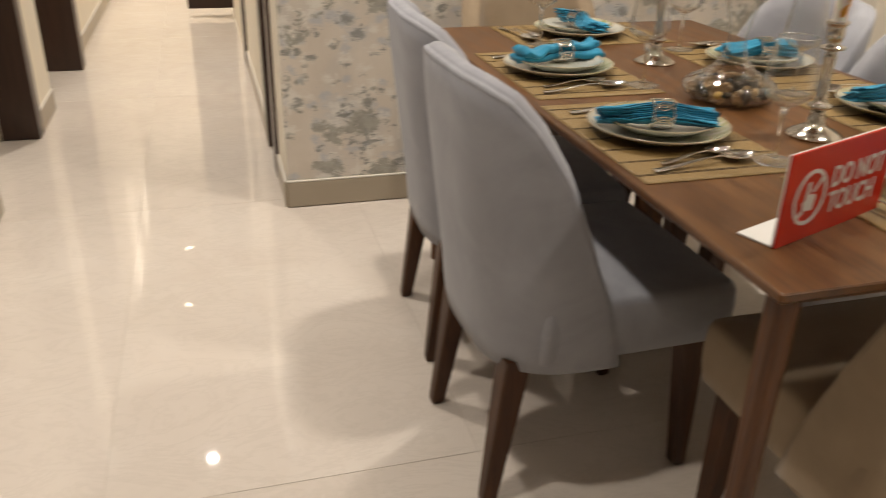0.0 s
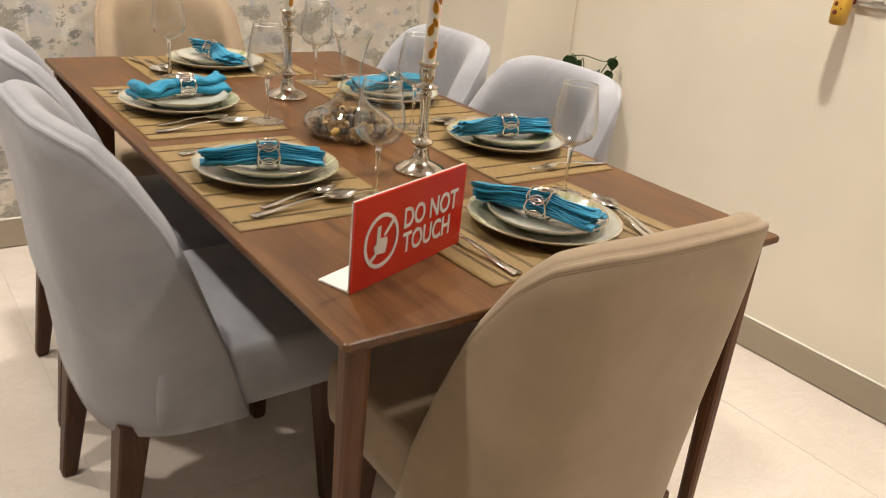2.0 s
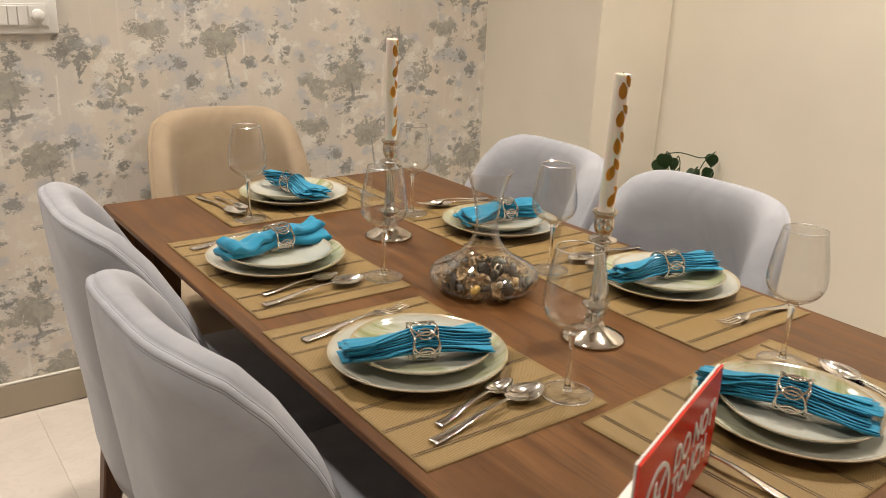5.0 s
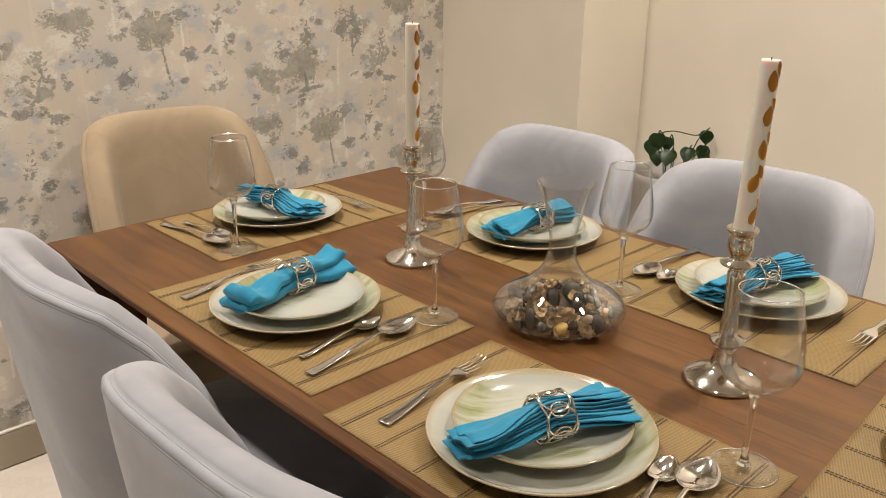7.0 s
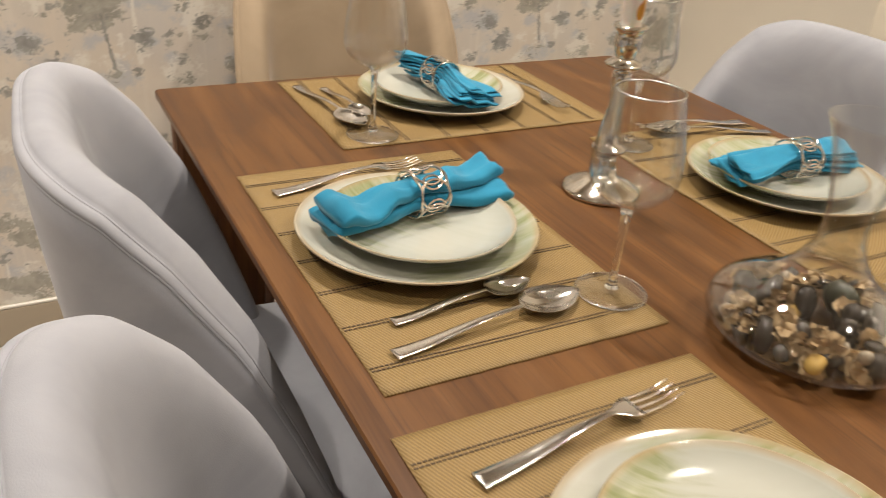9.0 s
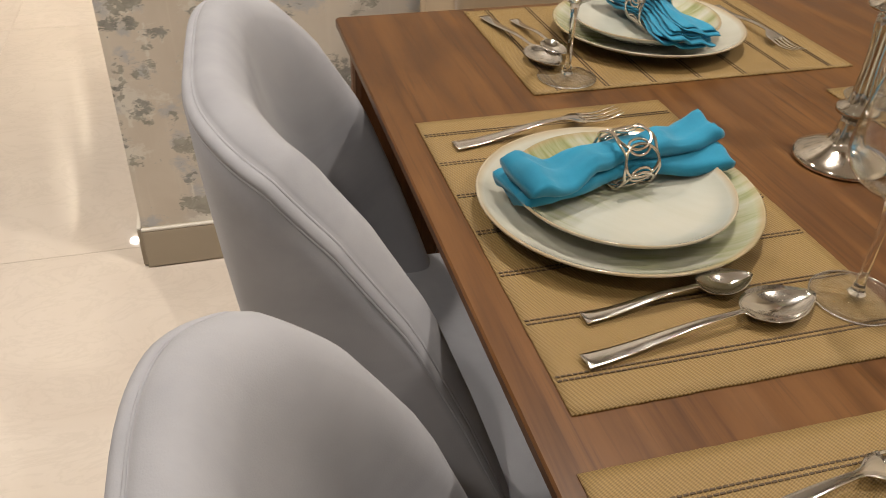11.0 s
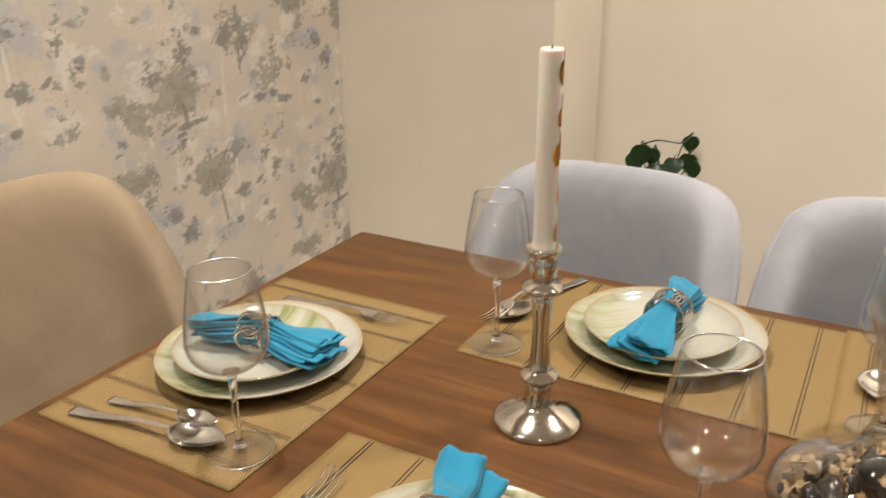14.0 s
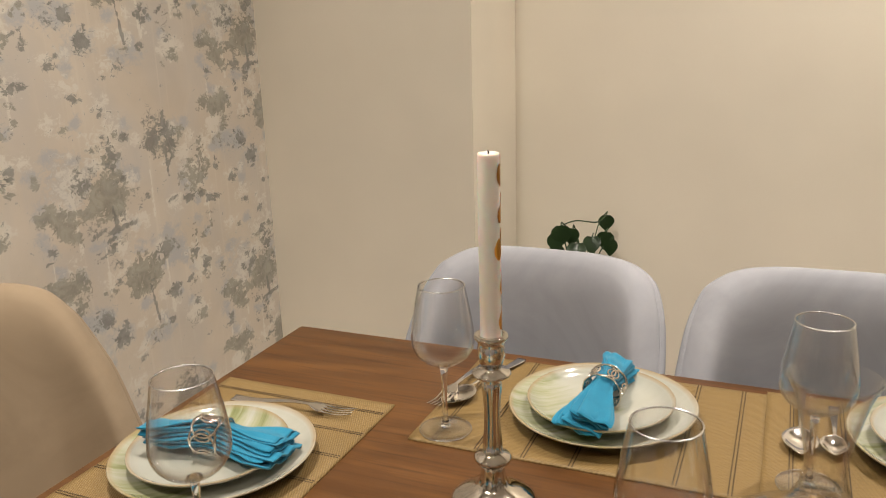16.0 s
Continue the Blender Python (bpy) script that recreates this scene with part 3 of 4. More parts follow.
def placemat():
    bm = bmesh.new()
    nx, ny = 46, 30
    rings = []
    for j in range(ny + 1):
        y = -MD / 2 + MD * j / ny
        row = []
        for i in range(nx + 1):
            x = -MW / 2 + MW * i / nx
            fray = 0.0007 * noise.noise((x * 90, y * 90, 3.0))
            ex = fray if i in (0, nx) else 0
            ey = fray if j in (0, ny) else 0
            wave = 0.0004 * (1 + noise.noise((x * 9, y * 9, 0.5)))
            row.append((x + ex, y + ey, 0.0014 + wave))
        rings.append(row)
    top = loft(rings, closed=False, bm=bm)
    made = bmesh.ops.extrude_edge_only(top, edges=[e for e in top.edges if e.is_boundary])
    for v in made["geom"]:
        if isinstance(v, bmesh.types.BMVert):
            v.co.z = 0.0002
    ob = thing("placemat", "woven golden brown placemat with dark stitched lines, lying on the table", "placemat", "table settings")
    part("woven_panel", top, "mat", ob)
    # pairs of dashed dark threads from edge to edge
    bm = bmesh.new()
    for row in (-0.0022, 0.0022):
        y = -MD / 2 + 0.002
        while y < MD / 2 - 0.006:
            box((row - 0.0007, y, -0.0001), (row + 0.0007, y + 0.0034, 0.0006), bm=bm)
            y += 0.0046
    line = mesh_of(bm, "thread", False, "stitch_line")
    for k in range(7):
        part("stitch_line", line, None, ob, at=Matrix.Translation((-0.192 + 0.064 * k, 0, 0.0021)))
    return ob


def plate(name, radius, label):
    r = radius
    prof = [(0, 0.004), (r * 0.50, 0.004), (r * 0.55, 0.0), (r * 0.60, 0.0), (r * 0.63, 0.004), (r * 0.86, 0.012), (r * 0.975, 0.0195), (r * 0.995, 0.0215), (r, 0.0228), (r * 0.993, 0.0238), (r * 0.98, 0.0236),
            (r * 0.93, 0.0185), (r * 0.84, 0.0125), (r * 0.72, 0.0088), (r * 0.5, 0.0074), (0, 0.0070)]
    bm = lathe(prof, 72)
    for v in bm.verts:          # a little uneven, as thrown by hand
        a = math.atan2(v.co.y, v.co.x)
        k = 1 + 0.006 * math.sin(2 * a + 1) + 0.004 * math.sin(3 * a)
        v.co.x, v.co.y = v.co.x * k, v.co.y * k
    return solid(name, bm, "glaze", label, "plate", "table settings", smooth=True)


def wine_glass():
    ob = thing("wine_glass", "clear empty wine glass with a tall bowl", "wine glass", "table settings")
    outer = [(0.0045, 0.0935), (0.009, 0.0960), (0.018, 0.1010), (0.030, 0.1085), (0.0385, 0.1180), (0.0425, 0.1285), (0.0430, 0.1370), (0.0420, 0.150), (0.0392, 0.170), (0.0352, 0.192), (0.0315, 0.2110)]
    inner = [(r - (0.0011 if z < 0.15 else 0.0008 if z < 0.18 else 0.0006) if r > 0.02 else r * 0.86, z + (0.0075 if r < 0.006 else 0.0065 if r < 0.012 else 0.003 if r < 0.02 else 0.0012 if r < 0.035 else 0)) for r, z in outer]
    prof = [tuple(p)[:2] for p in smooth_curve([(r, z, 0) for r, z in outer], 4)] + [(0.03142, 0.2112), (0.03128, 0.21135), (0.03112, 0.21135), (0.03098, 0.2112)]
    prof += [tuple(p)[:2] for p in smooth_curve([(r, z, 0) for r, z in inner], 4)][::-1] + [(0, inner[0][1])]
    part("bowl", lathe(prof, 64), "glass", ob)
    stem = [(0, 0.1008), (0.0040, 0.1003), (0.0085, 0.0980), (0.0088, 0.0958), (0.0062, 0.0936), (0.0050, 0.087), (0.0040, 0.076), (0.0035, 0.055), (0.0034, 0.035), (0.0038, 0.018), (0.0056, 0.009), (0.0075, 0.0062), (0, 0.0062)]
    part("stem", lathe(stem, 20), "stem", ob)
    foot = [(0, 0.0060), (0.0076, 0.0060), (0.015, 0.0042), (0.027, 0.0028), (0.0355, 0.0020), (0.0364, 0.0012), (0.0358, 0.0003), (0.02, 0.0003), (0, 0.0006)]
    part("foot", lathe(foot, 56), "glass", ob)
    for name, r, z, thick in (("rim", 0.03115, 0.2111, 0.0009), ("foot_edge", 0.0361, 0.0012, 0.0007)):
        lip = [(r * math.cos(2 * math.pi * i / 64), r * math.sin(2 * math.pi * i / 64), z) for i in range(64)]
        part(name, tube(lip, thick, 8, loop=True), "rim", ob)
    return ob


def spoon(name, length, bowl_w, bowl_l, label):
    """A spoon along +x, from the end of the handle at 0."""
    rows = []
    n, m = 44, 9
    for i in range(n + 1):
        s = i / n
        x = s * length
        b = length - bowl_l
        if x > b:
            t = (x - b) / bowl_l
            w = bowl_w / 2 * max(0.02, math.sin(math.pi * min(1, (t * 0.93 + 0.07)) ** 0.85)) ** 0.72
            w = max(w, 0.0028 * (1 - t) ** 0.3 if t < 1 else 0.0005)
            dip = 0.0085 * math.sin(math.pi * t) ** 0.8
            zc = 0.0105 - 0.003 * t + 0.003 * t * t
        else:
            f = x / b
            w = 0.024 * length * (1 - f) ** 1.3 + 0.0024 + 0.0008 * (1 - f)
            dip = -0.0006
            zc = 0.003 + 0.008 * sstep(0.1, 0.8, f)
        row = []
        for j in range(m):
            y = -1 + 2 * j / (m - 1)
            row.append((x, y * w, zc - dip * (1 - y * y) + 0.0012))
        rows.append(row)
    bm = loft(rows, closed=False)
    lower = [[(x, y * 0.97, z - (0.0016 if 0 < j < m - 1 else 0.0009)) for j, (x, y, z) in enumerate(row)] for row in rows]
    bm = loft(lower, closed=False, bm=bm)
    for k in (0, m - 1):
        loft([[rows[i][k], lower[i][k]] for i in range(n + 1)], closed=False, bm=bm)
    loft([rows[0], lower[0]], closed=False, bm=bm)
    loft([rows[-1], lower[-1]], closed=False, bm=bm)
    bmesh.ops.remove_doubles(bm, verts=bm.verts, dist=1e-5)
    return solid(name, bm, "steel", label, "spoon", "cutlery", smooth=True)


def fork():
    """A fork along +x, from the end of the handle at 0."""
    ob = thing("fork", "polished steel table fork lying beside the plate", "fork", "cutlery")
    length, neck, root = 0.205, 0.128, 0.158
    rows, lower = [], []
    for i in range(31):
        x = root * i / 30
        if x < neck:
            f = x / neck
            w = 0.0066 * (1 - f) ** 1.1 + 0.0026
        else:
            w = 0.0026 + 0.0094 * sstep(neck, root - 0.008, x)
        z = 0.0035 + 0.009 * sstep(0.02, 0.115, x) - 0.004 * sstep(0.13, 0.158, x)
        rows.append([(x, w * y, z + 0.001 - 0.0006 * (1 - y * y)) for y in (-1, -0.5, 0, 0.5, 1)])
        lower.append([(x, w * y, z - 0.0008) for y in (-1, -0.5, 0, 0.5, 1)])
    bm = loft([a + b[::-1] for a, b in zip(rows, lower)])
    part("handle", bm, "steel", ob)
    for y in (-0.0100, -0.0033, 0.0033, 0.0100):
        pts = [(root - 0.003, y, 0.0088), (root + 0.012, y, 0.0070), (root + 0.028, y, 0.0072), (length, y * 0.98, 0.0110)]
        part("tine", tube(smooth_curve(pts, 4), lambda f: 0.0018 - 0.0010 * f, 6), "steel", ob)
    return ob


def lay(ob, a, b, z, first):
    """Lays a piece of cutlery with its handle's end at a, pointing to b."""
    turn = math.degrees(math.atan2(b[1] - a[1], b[0] - a[0]))
    m = pose(a[0], a[1], z, 0, 0, turn)
    if first:
        ob.matrix_basis = m
        return ob
    return copy_thing(ob, m)


def napkin(a, b, seed, folds, puff=1.0, flare=1.0):
    """A cloth pleated into a stack of layers and drawn through its ring, from a to b."""
    rnd = random.Random(seed)
    a, b = Vector((*a, 0)), Vector((*b, 0))
    length = (b - a).length
    n, m = 40, 28
    turn = math.degrees(math.atan2(b.y - a.y, b.x - a.x))
    ob = thing("napkin", "teal cloth napkin gathered through a silver ring, lying on the plate", "napkin", "table settings", at=pose(a.x, a.y, NAP_Z, 0, 0, turn))
    fan = [rnd.uniform(0.6, 1.0) * side for side in (-1, 1)]
    roll = (0.0 if folds <= 3 else -0.65 if folds in (6, 9) else 0.55)             # the pleats lie tipped over, their edges showing
    for k in range(folds):
        q = (k + 0.5) / folds                     # 0 for the lowest layer, 1 for the top one
        jut = [rnd.uniform(-0.013, 0.004), rnd.uniform(-0.013, 0.004)]
        off = rnd.uniform(-1, 1)
        wide = rnd.uniform(0.88, 1.1) * (1.08 - 0.22 * q)
        wave = rnd.uniform(0, 6)
        rings = []
        for i in range(n + 1):
            s = i / n
            d = (s - 0.52) / 0.5
            pinch = math.exp(-(d / 0.24) ** 2)
            out = sstep(0.10, 0.95, abs(d))
            half = (0.0160 + (0.0170 if d < 0 else 0.0110) * out * flare) * wide
            total = (0.0370 - (0.009 if d < 0 else 0.005) * out) * puff
            if folds <= 2:                        # rolled and rumpled, its end turned back
                half *= 1.02 + 0.10 * noise.noise((s * 9, wave, 2.0))
                total *= 1.0 + 0.30 * noise.noise((s * 8, wave, 5.0)) * (1 - pinch) + 0.25 * sstep(0.80, 0.97, abs(d))
            thick = total / folds * (0.55 + 0.12 * out)
            if pinch > 0.3:                       # the stack is squeezed round inside the ring
                half *= 1 - 0.30 * pinch * abs(2 * q - 1) ** 2
            zc = total * q + 0.0035 * (pinch - 0.3)
            shear = fan[0 if d < 0 else 1] * (q - 0.4) * 0.034 * out * flare
            yc = shear + off * 0.0040 * out + 0.004 * math.sin(s * 3 + seed)
            x = s * length
            if s < 0.3:
                x += jut[0] * (1 - s / 0.3)
            if s > 0.7:
                x += jut[1] * (s - 0.7) / 0.3
            taper = 1.0 if 1 < i < n - 1 else (0.9 if i in (1, n - 1) else 0.55)
            ring = []
            for j in range(m):
                t = 2 * math.pi * j / m
                c, e = math.cos(t), math.sin(t)
                y = math.copysign(abs(c) ** 0.7, c) * half * (0.97 if taper < 0.9 else 1)
                z = math.copysign(abs(e) ** 0.75, e) * thick * taper
                ripple = 0.0024 * out * math.sin(y * 190 + wave + 2.5 * s) + (0.0018 if folds > 3 else 0.0052 * (1 - pinch)) * noise.noise((s * 7 + wave, y * 45, seed))
                crease = -0.0016 * abs(math.sin(y * 260 + wave)) ** 4 if k == folds - 1 and e > 0.3 else 0.0
                mid = total / 2
                a_, b_ = y + yc, zc + z + ripple + crease - mid
                tip = roll * (1 - 0.45 * out)
                yy, zz = a_ * math.cos(tip) - b_ * math.sin(tip), a_ * math.sin(tip) * 0.8 + b_ * math.cos(tip) + mid + 0.003
                ring.append((x + 0.003 * noise.noise((y * 50, wave, k)), yy, max(zz, 0.0006 * k + 0.0016 * (1 + e))))
            rings.append(ring)
        part("fold", loft(rings), "napkin", ob)
    return ob


NAP_Z = 0.7735


def napkin_ring():
    """Interlaced wire ovals round a cylinder whose axis is x."""
    ob = thing("napkin_ring", "silver wire napkin ring of interlaced ovals", "napkin ring", "table settings")
    R, half = 0.0265, 0.0185

    def wrap(angle, along):
        return (along, R * math.cos(angle) * 1.02, R * math.sin(angle) * 0.93)

    for k in range(6):
        c = 2 * math.pi * k / 6
        pts = [wrap(c + 0.62 * math.cos(t), half * math.sin(t)) for t in [2 * math.pi * i / 28 for i in range(28)]]
        part("wire_loop", tube(pts, 0.0017, 6, loop=True), "silver", ob)
        c += math.pi / 6
        pts = [wrap(c + 0.30 * math.cos(t), half * 0.62 * math.sin(t)) for t in [2 * math.pi * i / 20 for i in range(20)]]
        part("wire_loop", tube(pts, 0.0014, 6, loop=True), "silver", ob)
    for side in (-1, 1):
        pts = [wrap(2 * math.pi * i / 48, side * (half + 0.0012 * math.sin(12 * math.pi * i / 48))) for i in range(48)]
        part("wire_hoop", tube(pts, 0.0016, 6, loop=True), "silver", ob)
    return ob


first = None
for _, mx, my, turn in MATS:
    at = pose(mx, my, TOP + 0.0003, 0, 0, turn)
    if first is None:
        first = placemat()
        first.matrix_basis = at
    else:
        copy_thing(first, at)

PLATES = [(0.165, 0.601), (0.173, 1.097), (0.490, 0.201), (0.414, 1.513), (0.745, 0.623), (0.709, 1.068)]
big = plate("dinner_plate", 0.132, "round cream dinner plate with green brushed glaze")
small = plate("salad_plate", 0.1035, "smaller cream plate with green brushed glaze, stacked on a dinner plate")
for k, (px, py) in enumerate(PLATES):
    turn, turn2 = ((-10, 150), (-12, 125), (100, 40), (150, 5), (140, -50), (135, 140))[k]
    shift = ((0.006, 0.004), (0.003, 0.000), (0.004, -0.002), (-0.004, 0.004), (0.004, 0.0), (-0.002, 0.002))[k]
    a = pose(px, py, TOP + 0.0024, 0, 0, turn)
    b = pose(px + shift[0], py + shift[1], TOP + 0.0105, 0, 0, turn2)
    if k == 0:
        big.matrix_basis, small.matrix_basis = a, b
    else:
        copy_thing(big, a)
        copy_thing(small, b)

NAPKINS = [((0.056, 0.620), (0.255, 0.552), 3, 9, 1.0, 1.05), ((0.080, 1.106), (0.293, 1.143), 8, 2, 0.92, 1.0), ((0.434, 0.300), (0.520, 0.108), 5, 9, 1.0, 1.1),
           ((0.416, 1.412), (0.401, 1.594), 4, 7, 1.0, 1.3), ((0.632, 0.649), (0.850, 0.604), 6, 9, 1.0, 1.0), ((0.608, 1.071), (0.815, 1.060), 7, 7, 1.0, 0.85)]
ring_thing = None
for a, b, seed, folds, puff, flare in NAPKINS:
    napkin(a, b, seed, folds, puff, flare)
    mid = (a[0] + (b[0] - a[0]) * 0.52, a[1] + (b[1] - a[1]) * 0.52)
    at = pose(mid[0], mid[1], NAP_Z + 0.0215, 14 * (seed % 5), 0, math.degrees(math.atan2(b[1] - a[1], b[0] - a[0])))
    if ring_thing is None:
        ring_thing = napkin_ring()
        ring_thing.matrix_basis = at
    else:
        copy_thing(ring_thing, at)

GLASSES = [(0.286, 0.415), (0.311, 0.931), (0.248, 1.400), (0.597, 1.262), (0.611, 0.799), (0.640, 0.312)]
glass = wine_glass()
for k, (gx, gy) in enumerate(GLASSES):
    at = pose(gx, gy, TOP + 0.0026)
    if k:
        copy_thing(glass, at)
    else:
        glass.matrix_basis = at

MATZ = TOP + 0.0022
serving = spoon("table_spoon", 0.212, 0.046, 0.068, "polished steel table spoon lying on the placemat")
for k, (a, b) in enumerate([((0.055, 0.409), (0.249, 0.440)), ((0.061, 0.909), (0.270, 0.934)), ((0.640, 0.067), (0.677, 0.272)), ((0.211, 1.625), (0.241, 1.424)),
                            ((0.882, 0.807), (0.675, 0.808)), ((0.855, 1.231), (0.686, 1.279))]):
    lay(serving, a, b, MATZ, k == 0)
tea = spoon("dessert_spoon", 0.156, 0.035, 0.052, "small polished steel dessert spoon lying on the placemat")
for k, (a, b) in enumerate([((0.084, 0.438), (0.218, 0.469)), ((0.080, 0.955), (0.224, 0.967)), ((0.628, 0.088), (0.666, 0.238)), ((0.249, 1.604), (0.264, 1.458)), ((0.836, 0.764), (0.689, 0.768))]):
    lay(tea, a, b, MATZ, k == 0)
fork_thing = fork()
for k, (a, b) in enumerate([((0.055, 0.750), (0.259, 0.776)), ((0.060, 1.250), (0.260, 1.281)), ((0.320, 0.063), (0.306, 0.261)), ((0.576, 1.605), (0.583, 1.403)), ((0.871, 0.434), (0.669, 0.443)), ((0.845, 1.279), (0.676, 1.297))]):
    lay(fork_thing, a, b, MATZ, k == 0)

# ---- candlesticks, candles and carafe ----
STICK = [(0, 0.0), (0.0490, 0.0), (0.0510, 0.002), (0.0505, 0.005), (0.0470, 0.0075), (0.0400, 0.0115), (0.0320, 0.0155), (0.0235, 0.0195), (0.0185, 0.0235), (0.0160, 0.0320), (0.0135, 0.0440), (0.0125, 0.0500),
         (0.0150, 0.0525), (0.0210, 0.0555), (0.0222, 0.0585), (0.0205, 0.0615), (0.0145, 0.0640), (0.0118, 0.0675), (0.0112, 0.0800), (0.0096, 0.0980), (0.0092, 0.1150), (0.0100, 0.1320), (0.0116, 0.1480), (0.0112, 0.1540),
         (0.0092, 0.1580), (0.0120, 0.1610), (0.0212, 0.1640), (0.0224, 0.1662), (0.0205, 0.1685), (0.0118, 0.1712), (0.0108, 0.1745), (0.0138, 0.1800), (0.0160, 0.1890), (0.0154, 0.1990), (0.0146, 0.2030), (0.0168, 0.2060), (0.0192, 0.2085),
         (0.0198, 0.2105), (0.0188, 0.2130), (0.0138, 0.2130), (0.0134, 0.2000), (0, 0.2000)]


def candlestick():
    ob = thing("candlestick", "polished silver candlestick with a round foot and fluted stem", "candlestick", "candles on the table")
    for name, lo, hi in (("foot", 0, 12), ("stem", 11, 26), ("cup", 25, len(STICK))):
        prof = STICK[lo:hi]
        if prof[0][0] > 0:
            prof = [(0, prof[0][1])] + prof
        if prof[-1][0] > 0:
            prof = prof + [(0, prof[-1][1])]
        bm = lathe(prof, 64)
        flute_stem(bm)
        part(name, bm, "silver", ob)
    return ob


def flute_stem(bm):
    for v in bm.verts:      # flutes on the stem and on the collar of the base
        z = v.co.z
        flute = sstep(0.066, 0.075, z) * (1 - sstep(0.146, 0.154, z)) + sstep(0.023, 0.028, z) * (1 - sstep(0.044, 0.050, z))
        if flute > 0:
            a = math.atan2(v.co.y, v.co.x)
            k = 1 - 0.13 * flute * (0.5 + 0.5 * math.cos(8 * a))
            v.co.x, v.co.y = v.co.x * k, v.co.y * k


def pressed_leaf(angle, z, width, length, tilt, radius):
    rows = []
    for i in range(9):
        t = i / 8
        w = width * math.sin(math.pi * (0.06 + 0.90 * t)) ** 0.8 * (1.15 - 0.4 * t)
        row = []
        for j in range(5):
            s = -1 + 0.5 * j
            along, across = (t - 0.5) * length, s * w / 2
            dz = along * math.cos(tilt) - across * math.sin(tilt)
            da = (along * math.sin(tilt) + across * math.cos(tilt)) / radius
            row.append(((radius + 0.0004) * math.cos(angle + da), (radius + 0.0004) * math.sin(angle + da), z + dz))
        rows.append(row)
    bm = loft(rows, closed=False)
    bmesh.ops.solidify(bm, geom=bm.faces[:], thickness=0.0003)
    return bm


def candle(face, seed, label):
    ob = thing("candle", label, "candle", "candles on the table")
    r = 0.0121
    prof = [(0, 0), (r * 0.98, 0), (r, 0.003), (r, 0.100), (r * 0.99, 0.2005), (r * 0.93, 0.2035), (r * 0.72, 0.2035), (0.003, 0.2020), (0, 0.2020)]
    part("wax_stick", lathe(prof, 40), "wax", ob)
    part("wick", tube(smooth_curve([(0, 0, 0.2018), (0.0004, 0, 0.2040), (0.0012, 0.0006, 0.2056)], 3), 0.0008, 6), "wick", ob)
    rnd = random.Random(seed)
    for k in range(5):
        z = 0.030 + 0.038 * k
        a = face + rnd.uniform(-0.35, 0.35)
        part("pressed_leaf", pressed_leaf(a, z, 0.0135, 0.023, rnd.uniform(-0.4, 0.4), r), "amber", ob, "amber pressed leaf")
        part("pressed_leaf", pressed_leaf(a + 0.62, z + 0.013, 0.0105, 0.018, rnd.uniform(-0.9, -0.3), r), "amber", ob, "amber pressed leaf")
    return ob


stick = candlestick()
stick.matrix_basis = pose(0.456, 0.531, TOP + 0.0003)
copy_thing(stick, pose(0.458, 1.143, TOP + 0.0003))
candle(radians(238), 2, "ivory taper candle decorated with amber pressed leaves").matrix_basis = pose(0.456, 0.531, TOP + 0.2008, 0.8, 1.0, 0) @ Matrix.Diagonal((1, 1, 1.065, 1))
candle(radians(-87), 5, "ivory taper candle with amber pressed leaves down one side").matrix_basis = pose(0.458, 1.143, TOP + 0.2008, 0, 0, 0) @ Matrix.Diagonal((1, 1, 1.065, 1))


def carafe():
    outer = [(0.012, 0.0035), (0.045, 0.0015), (0.072, 0.003), (0.0930, 0.0125), (0.1005, 0.0260), (0.0945, 0.0390), (0.0760, 0.0510), (0.0550, 0.0625), (0.0390, 0.0765), (0.0280, 0.0920), (0.0215, 0.110), (0.0200, 0.128), (0.0222, 0.148), (0.0280, 0.175), (0.0345, 0.201), (0.0425, 0.219)]
    curve = [tuple(p)[:2] for p in smooth_curve([(r, z, 0) for r, z in outer], 5)]
    inner = [(max(0.001, r - 0.0017), z + (0.0022 if z < 0.02 else 0)) for r, z in curve]
    ob = thing("carafe", "clear glass wine decanter with a flared neck, filled with potpourri", "decanter")
    split = next(k for k, (r, z) in enumerate(curve) if z > 0.092)
    for name, lo, hi in (("body", 0, split + 1), ("neck", split, len(curve))):
        out, inn = curve[lo:hi], inner[lo:hi]
        if lo == 0:
            bm = lathe([(0, 0.0067)] + inn, 80, lathe([(0, 0.0045)] + out, 80))
        else:
            bm = lathe(out + [(0.0424, 0.2198), (0.0418, 0.2202), (0.0411, 0.2198)] + inn[::-1], 80)
        part(name, bm, "glass", ob)
    return ob


CX, CY = 0.4425, 0.795
carafe().matrix_basis = pose(CX, CY, TOP + 0.0003)


def pebble_bm(rnd, size, flat):
    bm = bmesh.new()
    bmesh.ops.create_icosphere(bm, subdivisions=2, radius=1.0)
    o = rnd.uniform(0, 50)
    sx, sy, sz = size * rnd.uniform(0.7, 1.2), size * rnd.uniform(0.55, 0.9), size * flat
    turn = Euler((rnd.uniform(0, 6), rnd.uniform(0, 6), rnd.uniform(0, 6))).to_matrix()
    for v in bm.verts:
        k = 1 + 0.25 * noise.noise(v.co * 1.3 + Vector((o, 0, 0)))
        v.co = turn @ Vector((v.co.x * sx * k, v.co.y * sy * k, v.co.z * sz * k))
    return bm


